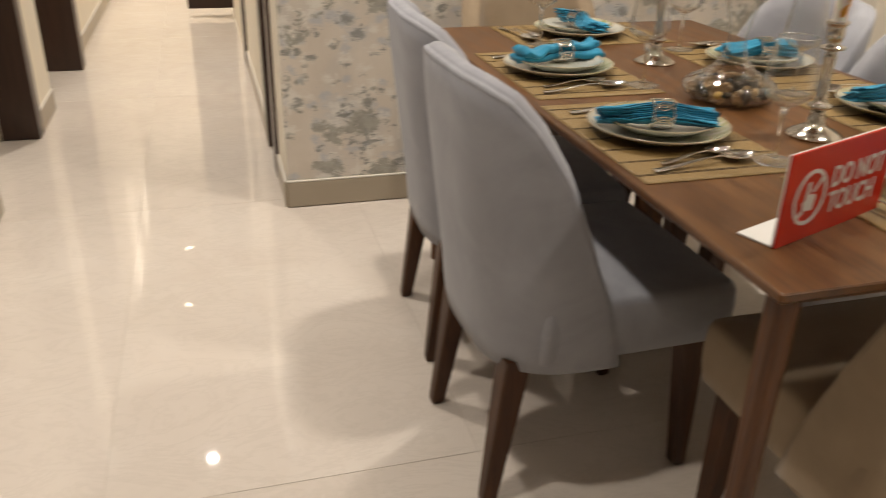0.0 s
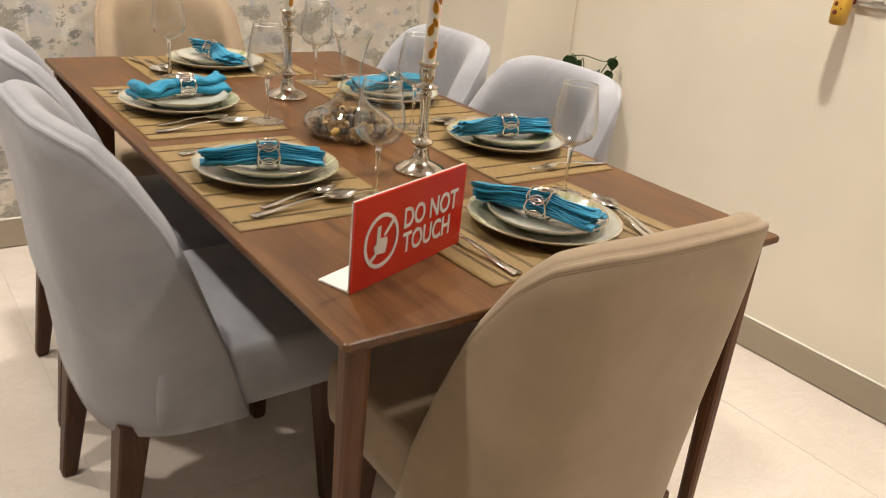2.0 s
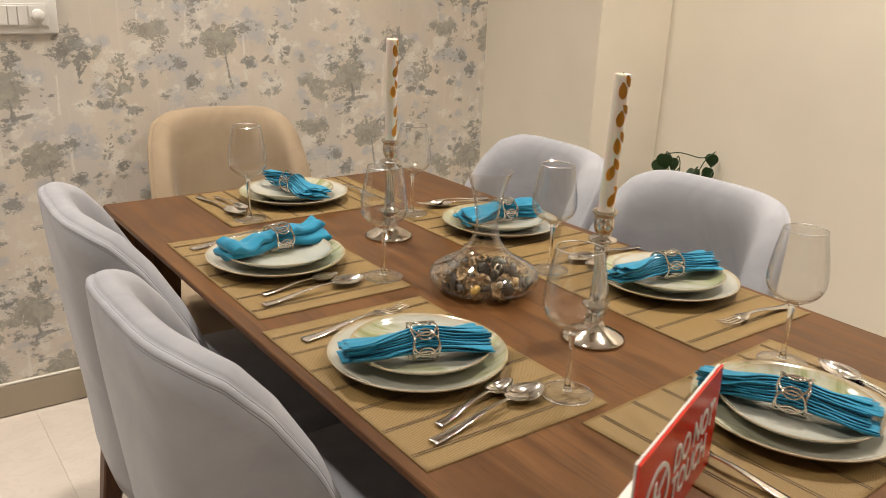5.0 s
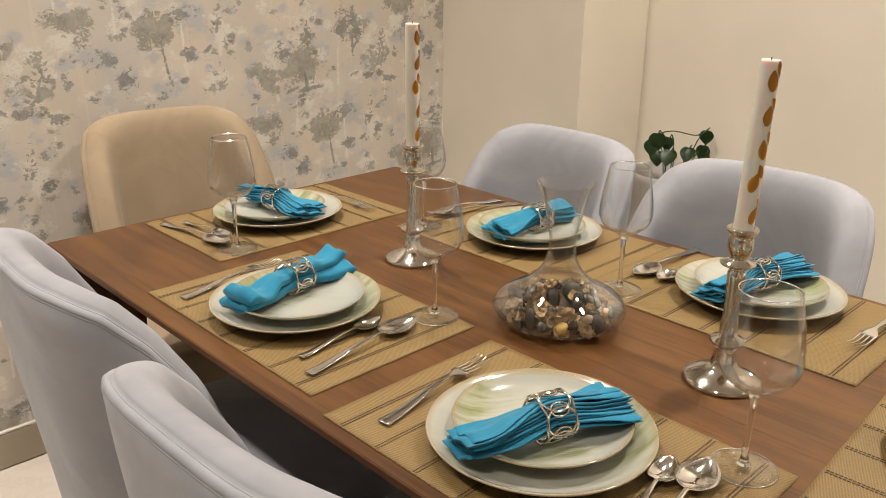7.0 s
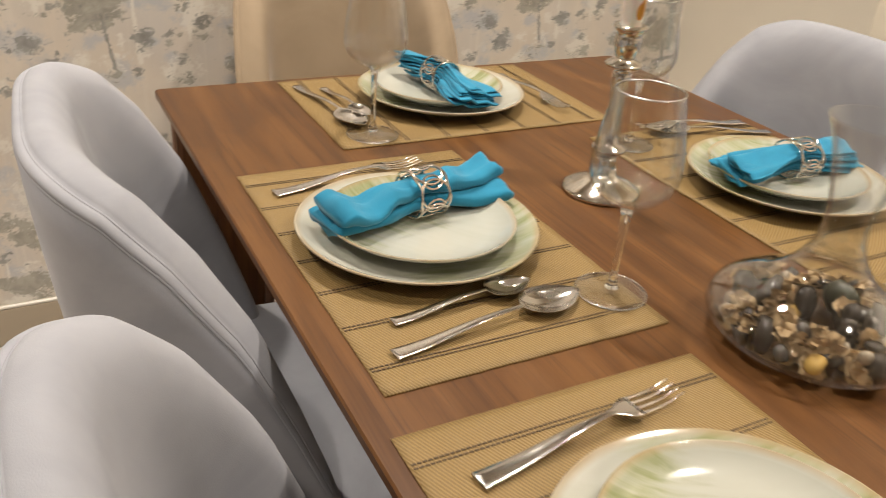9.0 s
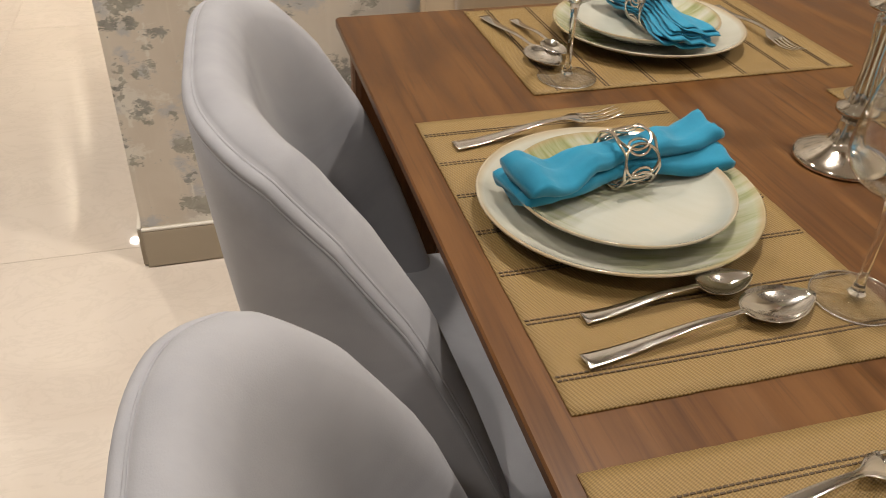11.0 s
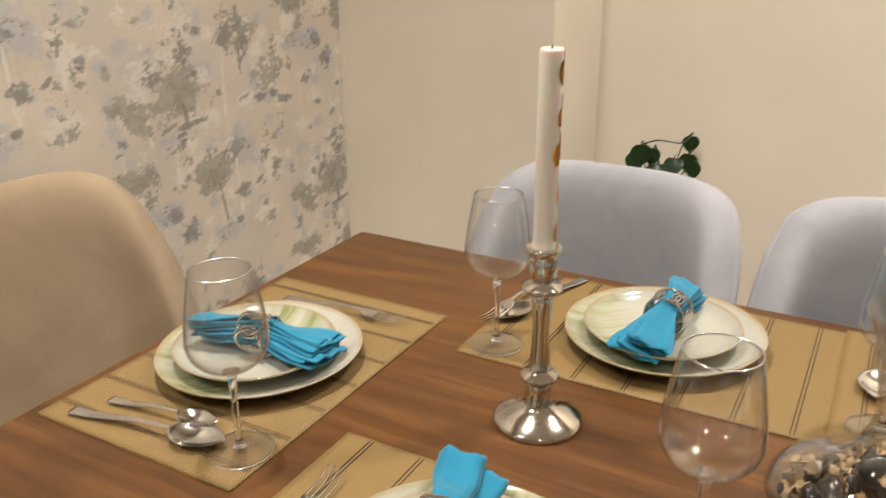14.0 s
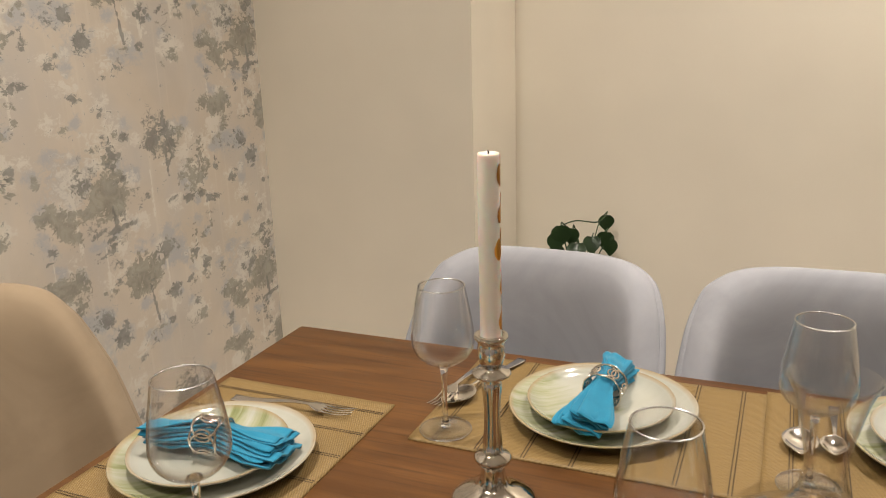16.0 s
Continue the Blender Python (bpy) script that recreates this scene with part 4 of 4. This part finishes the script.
def petal_bm(rnd, size):
    """A crumpled dried flower head."""
    bm = bmesh.new()
    for _ in range(5):
        rows = []
        o = rnd.uniform(0, 60)
        turn = Euler((rnd.uniform(0, 6), rnd.uniform(0, 6), rnd.uniform(0, 6))).to_matrix()
        for i in range(6):
            row = []
            for j in range(6):
                x, y = (i / 5 - 0.5) * 2, (j / 5 - 0.5) * 2
                z = 0.8 * noise.noise((x * 1.2 + o, y * 1.2, o))
                row.append(turn @ Vector((x * size * 0.8, y * size * 0.55, z * size)))
            rows.append(row)
        loft(rows, closed=False, bm=bm)
    return bm


def potpourri():
    rnd = random.Random(11)
    spots = []
    tries = 0
    while len(spots) < 105 and tries < 6000:
        tries += 1
        z = rnd.uniform(0.012, 0.040)
        lim = lerp_table([(0.0, 0.066), (0.012, 0.082), (0.026, 0.088), (0.040, 0.074), (0.052, 0.050)], z)
        a, r = rnd.uniform(0, 2 * math.pi), lim * math.sqrt(rnd.uniform(0.15, 1))
        p = Vector((r * math.cos(a), r * math.sin(a), z))
        if all((p - q).length > 0.0120 for q in spots):
            spots.append(p)
    kinds = ["dried"] * 11 + ["stone_dark"] * 6 + ["stone_grey"] + ["shell"] * 2
    meshes = {}
    for k, p in enumerate(spots):
        kind = kinds[rnd.randrange(len(kinds))]
        if p.z < 0.02 and rnd.random() < 0.42:
            kind = "shell"
        if k % 45 == 7:
            kind = "orange"
        bm = petal_bm(rnd, 0.0140) if kind == "dried" else pebble_bm(rnd, rnd.uniform(0.007, 0.011) if kind == "shell" else rnd.uniform(0.010, 0.0200), 0.50)
        rr = math.hypot(p.x, p.y)
        room = lerp_table([(0.0, 0.060), (0.012, 0.076), (0.026, 0.083), (0.040, 0.068), (0.052, 0.046)], p.z)
        f = min(1.0, room / max(rr, 1e-4))
        bmesh.ops.translate(bm, vec=(p.x * f, p.y * f, max(p.z, 0.016)), verts=bm.verts)
        meshes.setdefault(kind, bmesh.new())
        join(meshes[kind], bm)
    ob = thing("potpourri", "dried flowers, dark seed pods and pale pebbles inside the decanter", "potpourri", kind="stuff", at=pose(CX, CY, TOP + 0.0003))
    names = dict(dried="dried_flower", stone_dark="dark_pod", stone_grey="grey_pod", shell="pebble", orange="orange_pod")
    for kind, bm in meshes.items():
        tagged(part(names[kind], bm, kind, ob), kind="stuff")


potpourri()


# ---- sign ----
def sign():
    ob = thing("table_sign", "red acrylic table sign with white lettering on a white foot", "sign", at=pose(0.069, 0.113, TOP + 0.0003, 0, 0, 20))
    w, h = 0.258, 0.131
    part("panel", box((0, -0.0015, 0.0), (w, 0.0020, h), 0.0006), "red", ob, smooth=False)
    part("backing", box((0, 0.0024, 0.0), (w, 0.0050, h), 0.0006), "white", ob, smooth=False)
    part("foot", box((0, 0.0054, 0.0), (w, 0.058, 0.0032), 0.0008), "white", ob, smooth=False)
    front = -0.0022

    def letters(text, size, x, z):
        data = bpy.data.curves.new("lettering", "FONT")
        data.body, data.size, data.extrude, data.offset = text, size, 0.0003, 0.0007
        data.materials.append(M["white"])
        made = new("lettering", data)
        made.parent = ob
        made.matrix_basis = pose(x, front, z, 90, 0, 0)
        made.scale = (0.77, 1, 1)
        return tagged(made, "white printed lettering")

    letters("DO NOT", 0.0430, 0.105, 0.067)
    letters("TOUCH", 0.0430, 0.107, 0.029)
    cx, cz, R = 0.058, 0.0625, 0.0400
    bm = bmesh.new()
    ring = []
    for i in range(49):
        a = 2 * math.pi * i / 48
        ring.append([(cx + r * math.cos(a) * 0.93, y, cz + r * math.sin(a)) for r, y in ((R, front + 0.0004), (R, front - 0.0004), (R - 0.0055, front - 0.0004), (R - 0.0055, front + 0.0004))])
    part("printed_ring", loft(ring, caps=False, bm=bm), "white", ob, smooth=False)

    def slab(points):
        return loft([[(x, front + d, z) for x, z in points] for d in (0.0004, -0.0004)])

    # a mitt-like mark: palm, pointer, and the two ends of the bar across it
    part("printed_mark", slab([(cx - 0.012, cz - 0.018), (cx + 0.009, cz - 0.020), (cx + 0.013, cz - 0.004), (cx + 0.011, cz + 0.003), (cx - 0.003, cz + 0.004), (cx - 0.003, cz + 0.023), (cx - 0.010, cz + 0.022), (cx - 0.011, cz - 0.002), (cx - 0.016, cz - 0.006)]), "white", ob, smooth=False)
    part("printed_bar", slab([(cx + 0.004, cz + 0.008), (cx + 0.0075, cz + 0.005), (cx + 0.026, cz + 0.023), (cx + 0.022, cz + 0.027)]), "white", ob, smooth=False)
    part("printed_bar", slab([(cx - 0.025, cz - 0.024), (cx - 0.021, cz - 0.028), (cx - 0.010, cz - 0.020), (cx - 0.014, cz - 0.0165)]), "white", ob, smooth=False)


sign()


# ---- wall fittings ----
def switch_plate():
    ob = thing("switch_plate", "white switch plate with a dimmer knob on the wallpaper", "switch", at=pose(-0.072, WALL_Y, 1.150, 90, 0, 0))
    part("cover", box((-0.122, -0.050, 0.0002), (0.122, 0.050, 0.010), 0.006, 3), "white", ob)
    part("inner_frame", box((-0.100, -0.030, 0.0102), (0.098, 0.030, 0.0125), 0.001), "white", ob, smooth=False)
    for k in range(6):
        x = -0.094 + 0.0235 * k
        part("rocker", box((x, -0.025, 0.0127), (x + 0.0215, 0.025, 0.0165), 0.0015), "white", ob, smooth=False)
    part("dimmer_plate", box((0.050, -0.025, 0.0127), (0.094, 0.025, 0.0150), 0.001), "white", ob, smooth=False)
    part("knob", lathe([(0, 0.0151), (0.0165, 0.0151), (0.0165, 0.021), (0.0145, 0.0235), (0, 0.0240)], 28), "white", ob, at=Matrix.Translation((0.072, 0, 0)))


def socket_plate():
    ob = thing("socket_plate", "white wall socket plate on the cream wall", "socket", at=pose(WALL_X, 0.467, 1.130, 90, 0, -90))
    part("cover", box((-0.075, -0.045, 0.0002), (0.075, 0.045, 0.009), 0.005, 3), "white", ob)
    part("inner_frame", box((-0.060, -0.032, 0.0092), (0.060, 0.032, 0.0115), 0.001), "white", ob, smooth=False)
    part("rocker", box((0.020, -0.026, 0.0117), (0.055, 0.026, 0.0160), 0.0015), "white", ob, smooth=False)
    part("socket_face", box((-0.055, -0.026, 0.0117), (0.015, 0.026, 0.0130), 0.001), "white", ob, smooth=False)


def air_freshener():
    """A plug-in diffuser standing out from the socket."""
    ob = thing("air_freshener", "yellow plug-in air freshener with brown spots in the wall socket", "air freshener", at=pose(WALL_X - 0.0135, 0.502, 1.077, 0, 0, 90))
    rings = []
    for z, w, d, c in ((-0.045, 0.016, 0.014, 0.036), (-0.040, 0.021, 0.019, 0.036), (-0.010, 0.023, 0.021, 0.036), (0.015, 0.022, 0.021, 0.034), (0.030, 0.020, 0.019, 0.030), (0.038, 0.015, 0.014, 0.028)):
        rings.append([(w * math.copysign(abs(math.cos(a)) ** 0.7, math.cos(a)), c + d * math.copysign(abs(math.sin(a)) ** 0.7, math.sin(a)), z) for a in [2 * math.pi * i / 28 for i in range(28)]])
    part("housing", loft(rings), "yellow", ob)
    part("plug", box((-0.018, 0.0005, 0.010), (0.018, 0.018, 0.052), 0.004), "brown", ob)
    part("cap", lathe([(0, 0), (0.013, 0), (0.012, 0.006), (0.006, 0.009), (0, 0.009)], 20), "brown", ob, at=Matrix.Translation((0, 0.028, 0.0385)))
    for x, y, z, r in ((0.006, 0.0565, 0.010, 0.006), (0.004, 0.0575, -0.012, 0.007), (-0.010, 0.0560, -0.002, 0.003)):
        part("spot", lathe([(0, 0), (r, 0), (r * 0.8, 0.001), (0, 0.0013)], 14), "brown", ob, at=pose(x, y - 0.0008, z, -90, 0, 0))


switch_plate()
socket_plate()
air_freshener()


def downlight(x, y):
    ob = thing("downlight", "white recessed ceiling downlight, lit, out of view, some added for fill light", "downlight", "ceiling downlights", at=pose(x, y, CEIL))
    part("trim_ring", lathe([(0.035, -0.0003), (0.072, -0.0003), (0.072, -0.006), (0.066, -0.009), (0.037, -0.007), (0.035, -0.0003)], 32), "white", ob)
    part("diffuser", lathe([(0, -0.0006), (0.034, -0.0006), (0.034, -0.004), (0, -0.004)], 32), "glow", ob)


# a fixture at every lamp, the added fill lamps included
for lx, ly, _ in LAMPS:
    downlight(lx, ly)


# ---- pot plant ----
def leaf_bm(size):
    rows = []
    for i in range(11):
        t = i / 10
        w = size * 0.50 * math.sin(math.pi * (0.10 + 0.88 * t)) ** 0.75 * (1.25 - 0.55 * t)
        rows.append([(t * size, s * w, -0.18 * size * t * t + 0.10 * size * s * s * (1 - t) + 0.012 * size) for s in (-1, -0.6, -0.2, 0.2, 0.6, 1)])
    bm = loft(rows, closed=False)
    bmesh.ops.solidify(bm, geom=bm.faces[:], thickness=0.0008)
    return bm


def pot_plant():
    ob = thing("pot_plant", "green trailing pothos in a tall planter against the wall", "plant", at=pose(1.670, 1.332, 0.048))
    part("planter", lathe([(0, -0.0478), (0.085, -0.0478), (0.10, -0.03), (0.125, 0.60), (0.125, 0.62), (0.115, 0.62), (0.112, 0.585), (0, 0.585)], 40), "clay", ob)
    # x, y, z of a leaf's upper end, its size, turn and tilt
    leaves = [(-0.015, 0.045, 0.728, 0.062, 200, 75), (0.010, 0.020, 0.716, 0.052, 170, 65), (-0.020, 0.062, 0.705, 0.055, 215, 60), (0.105, -0.046, 0.734, 0.050, 200, 80), (0.095, -0.050, 0.690, 0.058, 175, 70),
              (0.060, -0.020, 0.684, 0.056, 190, 50), (0.075, -0.070, 0.676, 0.052, 160, 65), (0.000, 0.005, 0.680, 0.060, 185, 45), (0.030, 0.075, 0.660, 0.055, 230, 50)]
    for x, y, z, size, turn, tilt in leaves:
        pts = smooth_curve([(0.3 * x, 0.3 * y, 0.585), (0.7 * x + 0.015, 0.6 * y, z - 0.03), (x + 0.01, y, z + 0.006), (x, y, z)], 5)
        part("stem", tube(pts, 0.0018, 6), "leaf", ob)
        part("leaf", leaf_bm(0.84 * size), "leaf", ob, at=pose(x, y, z, 0, tilt, turn))
    runner = smooth_curve([(-0.015, 0.045, 0.728), (0.02, 0.015, 0.735), (0.07, -0.03, 0.722), (0.105, -0.046, 0.734)], 6)
    part("runner", tube(runner, 0.0018, 6), "leaf", ob)


pot_plant()


# ---- printed wallpaper motifs ----
def wallpaper_sheet():
    """The papered face of the wall: a fine sheet with one drop-repeat of painted trees and shrubs laid out over it as ink densities."""
    rnd = random.Random(21)
    step = 0.004
    x_lo, x_hi, z_lo, z_hi = END_X + 0.003, PILLAR_X - 0.002, 0.108, CEIL - 0.002
    nx, nz = int((x_hi - x_lo) / step), int((z_hi - z_lo) / step)
    xs, zs = np.linspace(x_lo, x_hi, nx + 1), np.linspace(z_lo, z_hi, nz + 1)
    inks = {name: np.zeros((nz + 1, nx + 1)) for name in ("ink_green", "ink_grey", "ink_blue", "ink_white")}
    drops = [(0.53 * i, -0.32 * i + 0.64 * j) for i in range(-3, 3) for j in range(-4, 6)]

    def lay_ink(ink, x, z, reach, shape):
        """Adds one soft dab at its place in every repeat."""
        field = inks[ink]
        for ox, oz in drops:
            i0, i1 = np.searchsorted(xs, x + ox - reach), np.searchsorted(xs, x + ox + reach)
            j0, j1 = np.searchsorted(zs, z + oz - reach), np.searchsorted(zs, z + oz + reach)
            if i0 < i1 and j0 < j1:
                dab = shape(xs[None, i0:i1] - x - ox, zs[j0:j1, None] - z - oz)
                field[j0:j1, i0:i1] = 1 - (1 - field[j0:j1, i0:i1]) * (1 - dab)

    def blot(ink, x, z, w, h, n=9, rough=0.35, tilt=0.0):
        c, t, wob, ph = math.cos(tilt), math.sin(tilt), rough * 0.6, rnd.uniform(0, 6)
        most = 0.80 if ink in ("ink_green", "ink_grey") else 0.65

        def shape(dx, dz):
            u, v = (dx * c + dz * t) / w, (dz * c - dx * t) / h
            a = np.arctan2(v, u)
            d = np.sqrt(u * u + v * v) / (1 + wob * np.sin(3 * a + ph) * 0.5 + wob * np.sin(5 * a + 2 * ph) * 0.4)
            return most * np.clip(1.40 - d, 0, 1)

        lay_ink(ink, x, z, 1.7 * max(w, h), shape)

    def clump(ink, x, z, w, h, count, size):
        haze = {"ink_green": 0.30, "ink_grey": 0.34, "ink_blue": 0.60, "ink_white": 0.55}[ink]
        lay_ink(ink, x, z, 2.6 * max(w, h), lambda dx, dz: haze * np.exp(-((dx / w) ** 2 + (dz / h) ** 2) * 0.9))
        for _ in range(max(3, count // 3)):
            a, r = rnd.uniform(0, 2 * math.pi), math.sqrt(rnd.uniform(0, 1))
            s = 1.25 * size * rnd.uniform(0.6, 1.5)
            w2, h2 = w * 1.2, h * 1.2
            most, kx, kz = rnd.uniform(0.25, 0.6), s * 1.15, s * rnd.uniform(0.6, 1.0)
            lay_ink(ink, x + w2 * r * math.cos(a), z + h2 * r * math.sin(a), 2.2 * s, lambda dx, dz: most * np.exp(-((dx / kx) ** 2 + (dz / kz) ** 2)))

    def trunk(ink, x0, z0, x1, z1, w):
        lx, lz = x1 - x0, z1 - z0
        length = math.hypot(lx, lz)

        def shape(dx, dz):
            px, pz = dx + lx / 2, dz + lz / 2
            t = np.clip((px * lx + pz * lz) / length ** 2, 0, 1)
            d = np.hypot(px - t * lx, pz - t * lz) / (w * (1.3 - 0.5 * t))
            return 0.8 * np.clip(1.7 - d, 0, 1)

        lay_ink(ink, (x0 + x1) / 2, (z0 + z1) / 2, length / 2 + 3 * w, shape)

    def frond(ink, x, z, length, lean):
        for k in range(7):
            t = k / 6
            s = rnd.uniform(0.008, 0.015) * (1 - 0.4 * t)
            for side in (-1, 1):
                blot(ink, x + lean * t * length + side * s * 0.8, z + t * length + rnd.uniform(-0.005, 0.005), s, s * rnd.uniform(0.3, 0.6), 7, 0.3, side * rnd.uniform(0.4, 1.2))

    # round tree with a cast shadow
    clump("ink_green", 0.955, 0.958, 0.050, 0.046, 90, 0.010)
    blot("ink_green", 0.955, 0.955, 0.048, 0.042, 26, 0.18)
    clump("ink_blue", 0.965, 0.972, 0.022, 0.020, 12, 0.005)
    trunk("ink_grey", 0.972, 0.886, 0.966, 0.93, 0.0035)
    blot("ink_grey", 0.992, 0.880, 0.052, 0.0065, 16, 0.35, 0.10)
    # chalky birch with clumps
    clump("ink_blue", 0.862, 1.005, 0.060, 0.060, 70, 0.008)
    clump("ink_white", 0.862, 1.000, 0.050, 0.055, 40, 0.005)
    clump("ink_grey", 0.885, 1.010, 0.020, 0.045, 30, 0.007)
    clump("ink_green", 0.812, 0.940, 0.036, 0.030, 45, 0.010)
    clump("ink_green", 0.872, 0.925, 0.028, 0.014, 22, 0.009)
    clump("ink_green", 0.835, 0.900, 0.026, 0.012, 18, 0.008)
    trunk("ink_white", 0.868, 0.855, 0.860, 1.00, 0.0030)
    # flat-topped forked tree
    clump("ink_grey", 1.140, 1.045, 0.060, 0.026, 55, 0.010)
    clump("ink_grey", 1.130, 1.095, 0.034, 0.030, 32, 0.009)
    clump("ink_blue", 1.150, 1.065, 0.030, 0.022, 14, 0.006)
    trunk("ink_grey", 1.152, 0.965, 1.150, 1.03, 0.003)
    trunk("ink_grey", 1.153, 0.990, 1.172, 1.012, 0.003)
    # sprays and shrubs
    frond("ink_green", 1.245, 0.930, 0.10, 0.25)
    frond("ink_green", 1.285, 0.960, 0.08, -0.2)
    blot("ink_blue", 1.205, 0.955, 0.022, 0.045, 14, 0.3)
    blot("ink_grey", 1.212, 0.900, 0.030, 0.014, 14, 0.35)
    blot("ink_grey", 1.302, 0.882, 0.030, 0.013, 14, 0.35)
    clump("ink_white", 1.165, 0.895, 0.035, 0.020, 26, 0.005)
    clump("ink_grey", 1.155, 0.905, 0.020, 0.012, 9, 0.005)
    # arching bush over a pale patch, leaves below
    clump("ink_green", 0.800, 0.795, 0.042, 0.020, 42, 0.010)
    clump("ink_green", 0.850, 0.770, 0.024, 0.038, 36, 0.010)
    clump("ink_white", 0.808, 0.752, 0.030, 0.014, 20, 0.007)
    clump("ink_blue", 0.860, 0.700, 0.060, 0.030, 40, 0.008)
    clump("ink_grey", 0.865, 0.692, 0.048, 0.022, 22, 0.0045)
    # large leaning tree and its pale neighbour
    clump("ink_green", 1.030, 0.760, 0.046, 0.046, 80, 0.010)
    blot("ink_green", 1.030, 0.758, 0.042, 0.042, 24, 0.2)
    trunk("ink_grey", 1.064, 0.630, 1.048, 0.73, 0.0030)
    clump("ink_blue", 1.120, 0.800, 0.056, 0.046, 60, 0.008)
    clump("ink_grey", 1.100, 0.800, 0.026, 0.034, 22, 0.007)
    trunk("ink_white", 1.116, 0.640, 1.108, 0.80, 0.0032)
    frond("ink_green", 1.205, 0.745, 0.085, 0.2)
    blot("ink_grey", 1.126, 0.690, 0.026, 0.024, 11, 0.4)
    blot("ink_grey", 1.182, 0.700, 0.018, 0.008, 9, 0.3, 0.6)
    clump("ink_green", 1.185, 0.676, 0.026, 0.026, 16, 0.006)
    blot("ink_grey", 1.106, 0.622, 0.016, 0.011, 10, 0.3)
    # low grey shrub with blue haze
    blot("ink_blue", 0.948, 0.640, 0.040, 0.030, 18, 0.3)
    clump("ink_grey", 0.938, 0.624, 0.026, 0.016, 26, 0.007)
    clump("ink_blue", 1.060, 0.600, 0.050, 0.022, 30, 0.007)
    clump("ink_grey", 1.035, 0.585, 0.018, 0.014, 12, 0.006)
    # loose dabs between the trees
    for _ in range(95):
        x, z = rnd.uniform(0.78, 1.31), rnd.uniform(0.58, 1.12)
        ink = rnd.choice(["ink_blue", "ink_blue", "ink_white", "ink_green", "ink_grey"])
        clump(ink, x, z, 0.018, 0.016, 6, rnd.uniform(0.004, 0.008))
    # ragged foliage in the gaps
    for _ in range(34):
        x, z = rnd.uniform(0.78, 1.31), rnd.uniform(0.52, 1.16)
        ink = rnd.choice(["ink_green", "ink_green", "ink_grey"])
        clump(ink, x, z, rnd.uniform(0.016, 0.030), rnd.uniform(0.010, 0.018), 11, 0.006)
        clump("ink_white", x + rnd.uniform(-0.02, 0.02), z + 0.02, 0.030, 0.024, 24, 0.004)
    # faint drips
    for x in (0.79, 0.93, 1.09, 1.22, 1.28):
        z = rnd.uniform(0.7, 1.0)
        trunk("ink_white", x, z - rnd.uniform(0.08, 0.16), x + 0.002, z, 0.0022)
    gx, gz = np.meshgrid(xs, zs)
    verts = np.stack([gx, np.full_like(gx, WALL_Y - 0.0006), gz], -1).reshape(-1, 3)
    k = (np.arange(nz)[:, None] * (nx + 1) + np.arange(nx)[None, :]).reshape(-1)
    faces = np.stack([k, k + 1, k + nx + 2, k + nx + 1], -1)
    data = bpy.data.meshes.new("wallpaper")
    data.from_pydata(verts, [], faces)
    data.materials.append(M["paper"])
    layer = data.attributes.new("ink", "FLOAT_COLOR", "POINT")
    layer.data.foreach_set("color", np.stack([inks[name].reshape(-1) for name in ("ink_green", "ink_grey", "ink_blue", "ink_white")], -1).reshape(-1).astype(np.float32))
    tagged(new("trim_wallpaper", data), kind="structure")


wallpaper_sheet()

# ---- floor tiles ----
TX, TY, X_0, Y_0 = 0.80, 1.60, -0.13, 0.675
ground = solid("floor", box((LEFT_X - 0.1, BACK_Y - 0.1, -0.10), (WALL_X + 0.1, FAR_Y + 0.1, -0.0015)), "grout", kind="structure")
tile_mesh = mesh_of(box((0.0006, 0.0006, -0.0014), (TX - 0.0006, TY - 0.0006, 0.0), 0.0007, 1), "tile", False, "tile")
i0, i1 = math.floor((LEFT_X - X_0) / TX), math.ceil((WALL_X - X_0) / TX)
j0, j1 = math.floor((BACK_Y - Y_0) / TY), math.ceil((FAR_Y - Y_0) / TY)
for i in range(i0, i1):
    for j in range(j0, j1):
        part("tile", tile_mesh, None, ground, at=Matrix.Translation((X_0 + i * TX, Y_0 + j * TY, 0)))
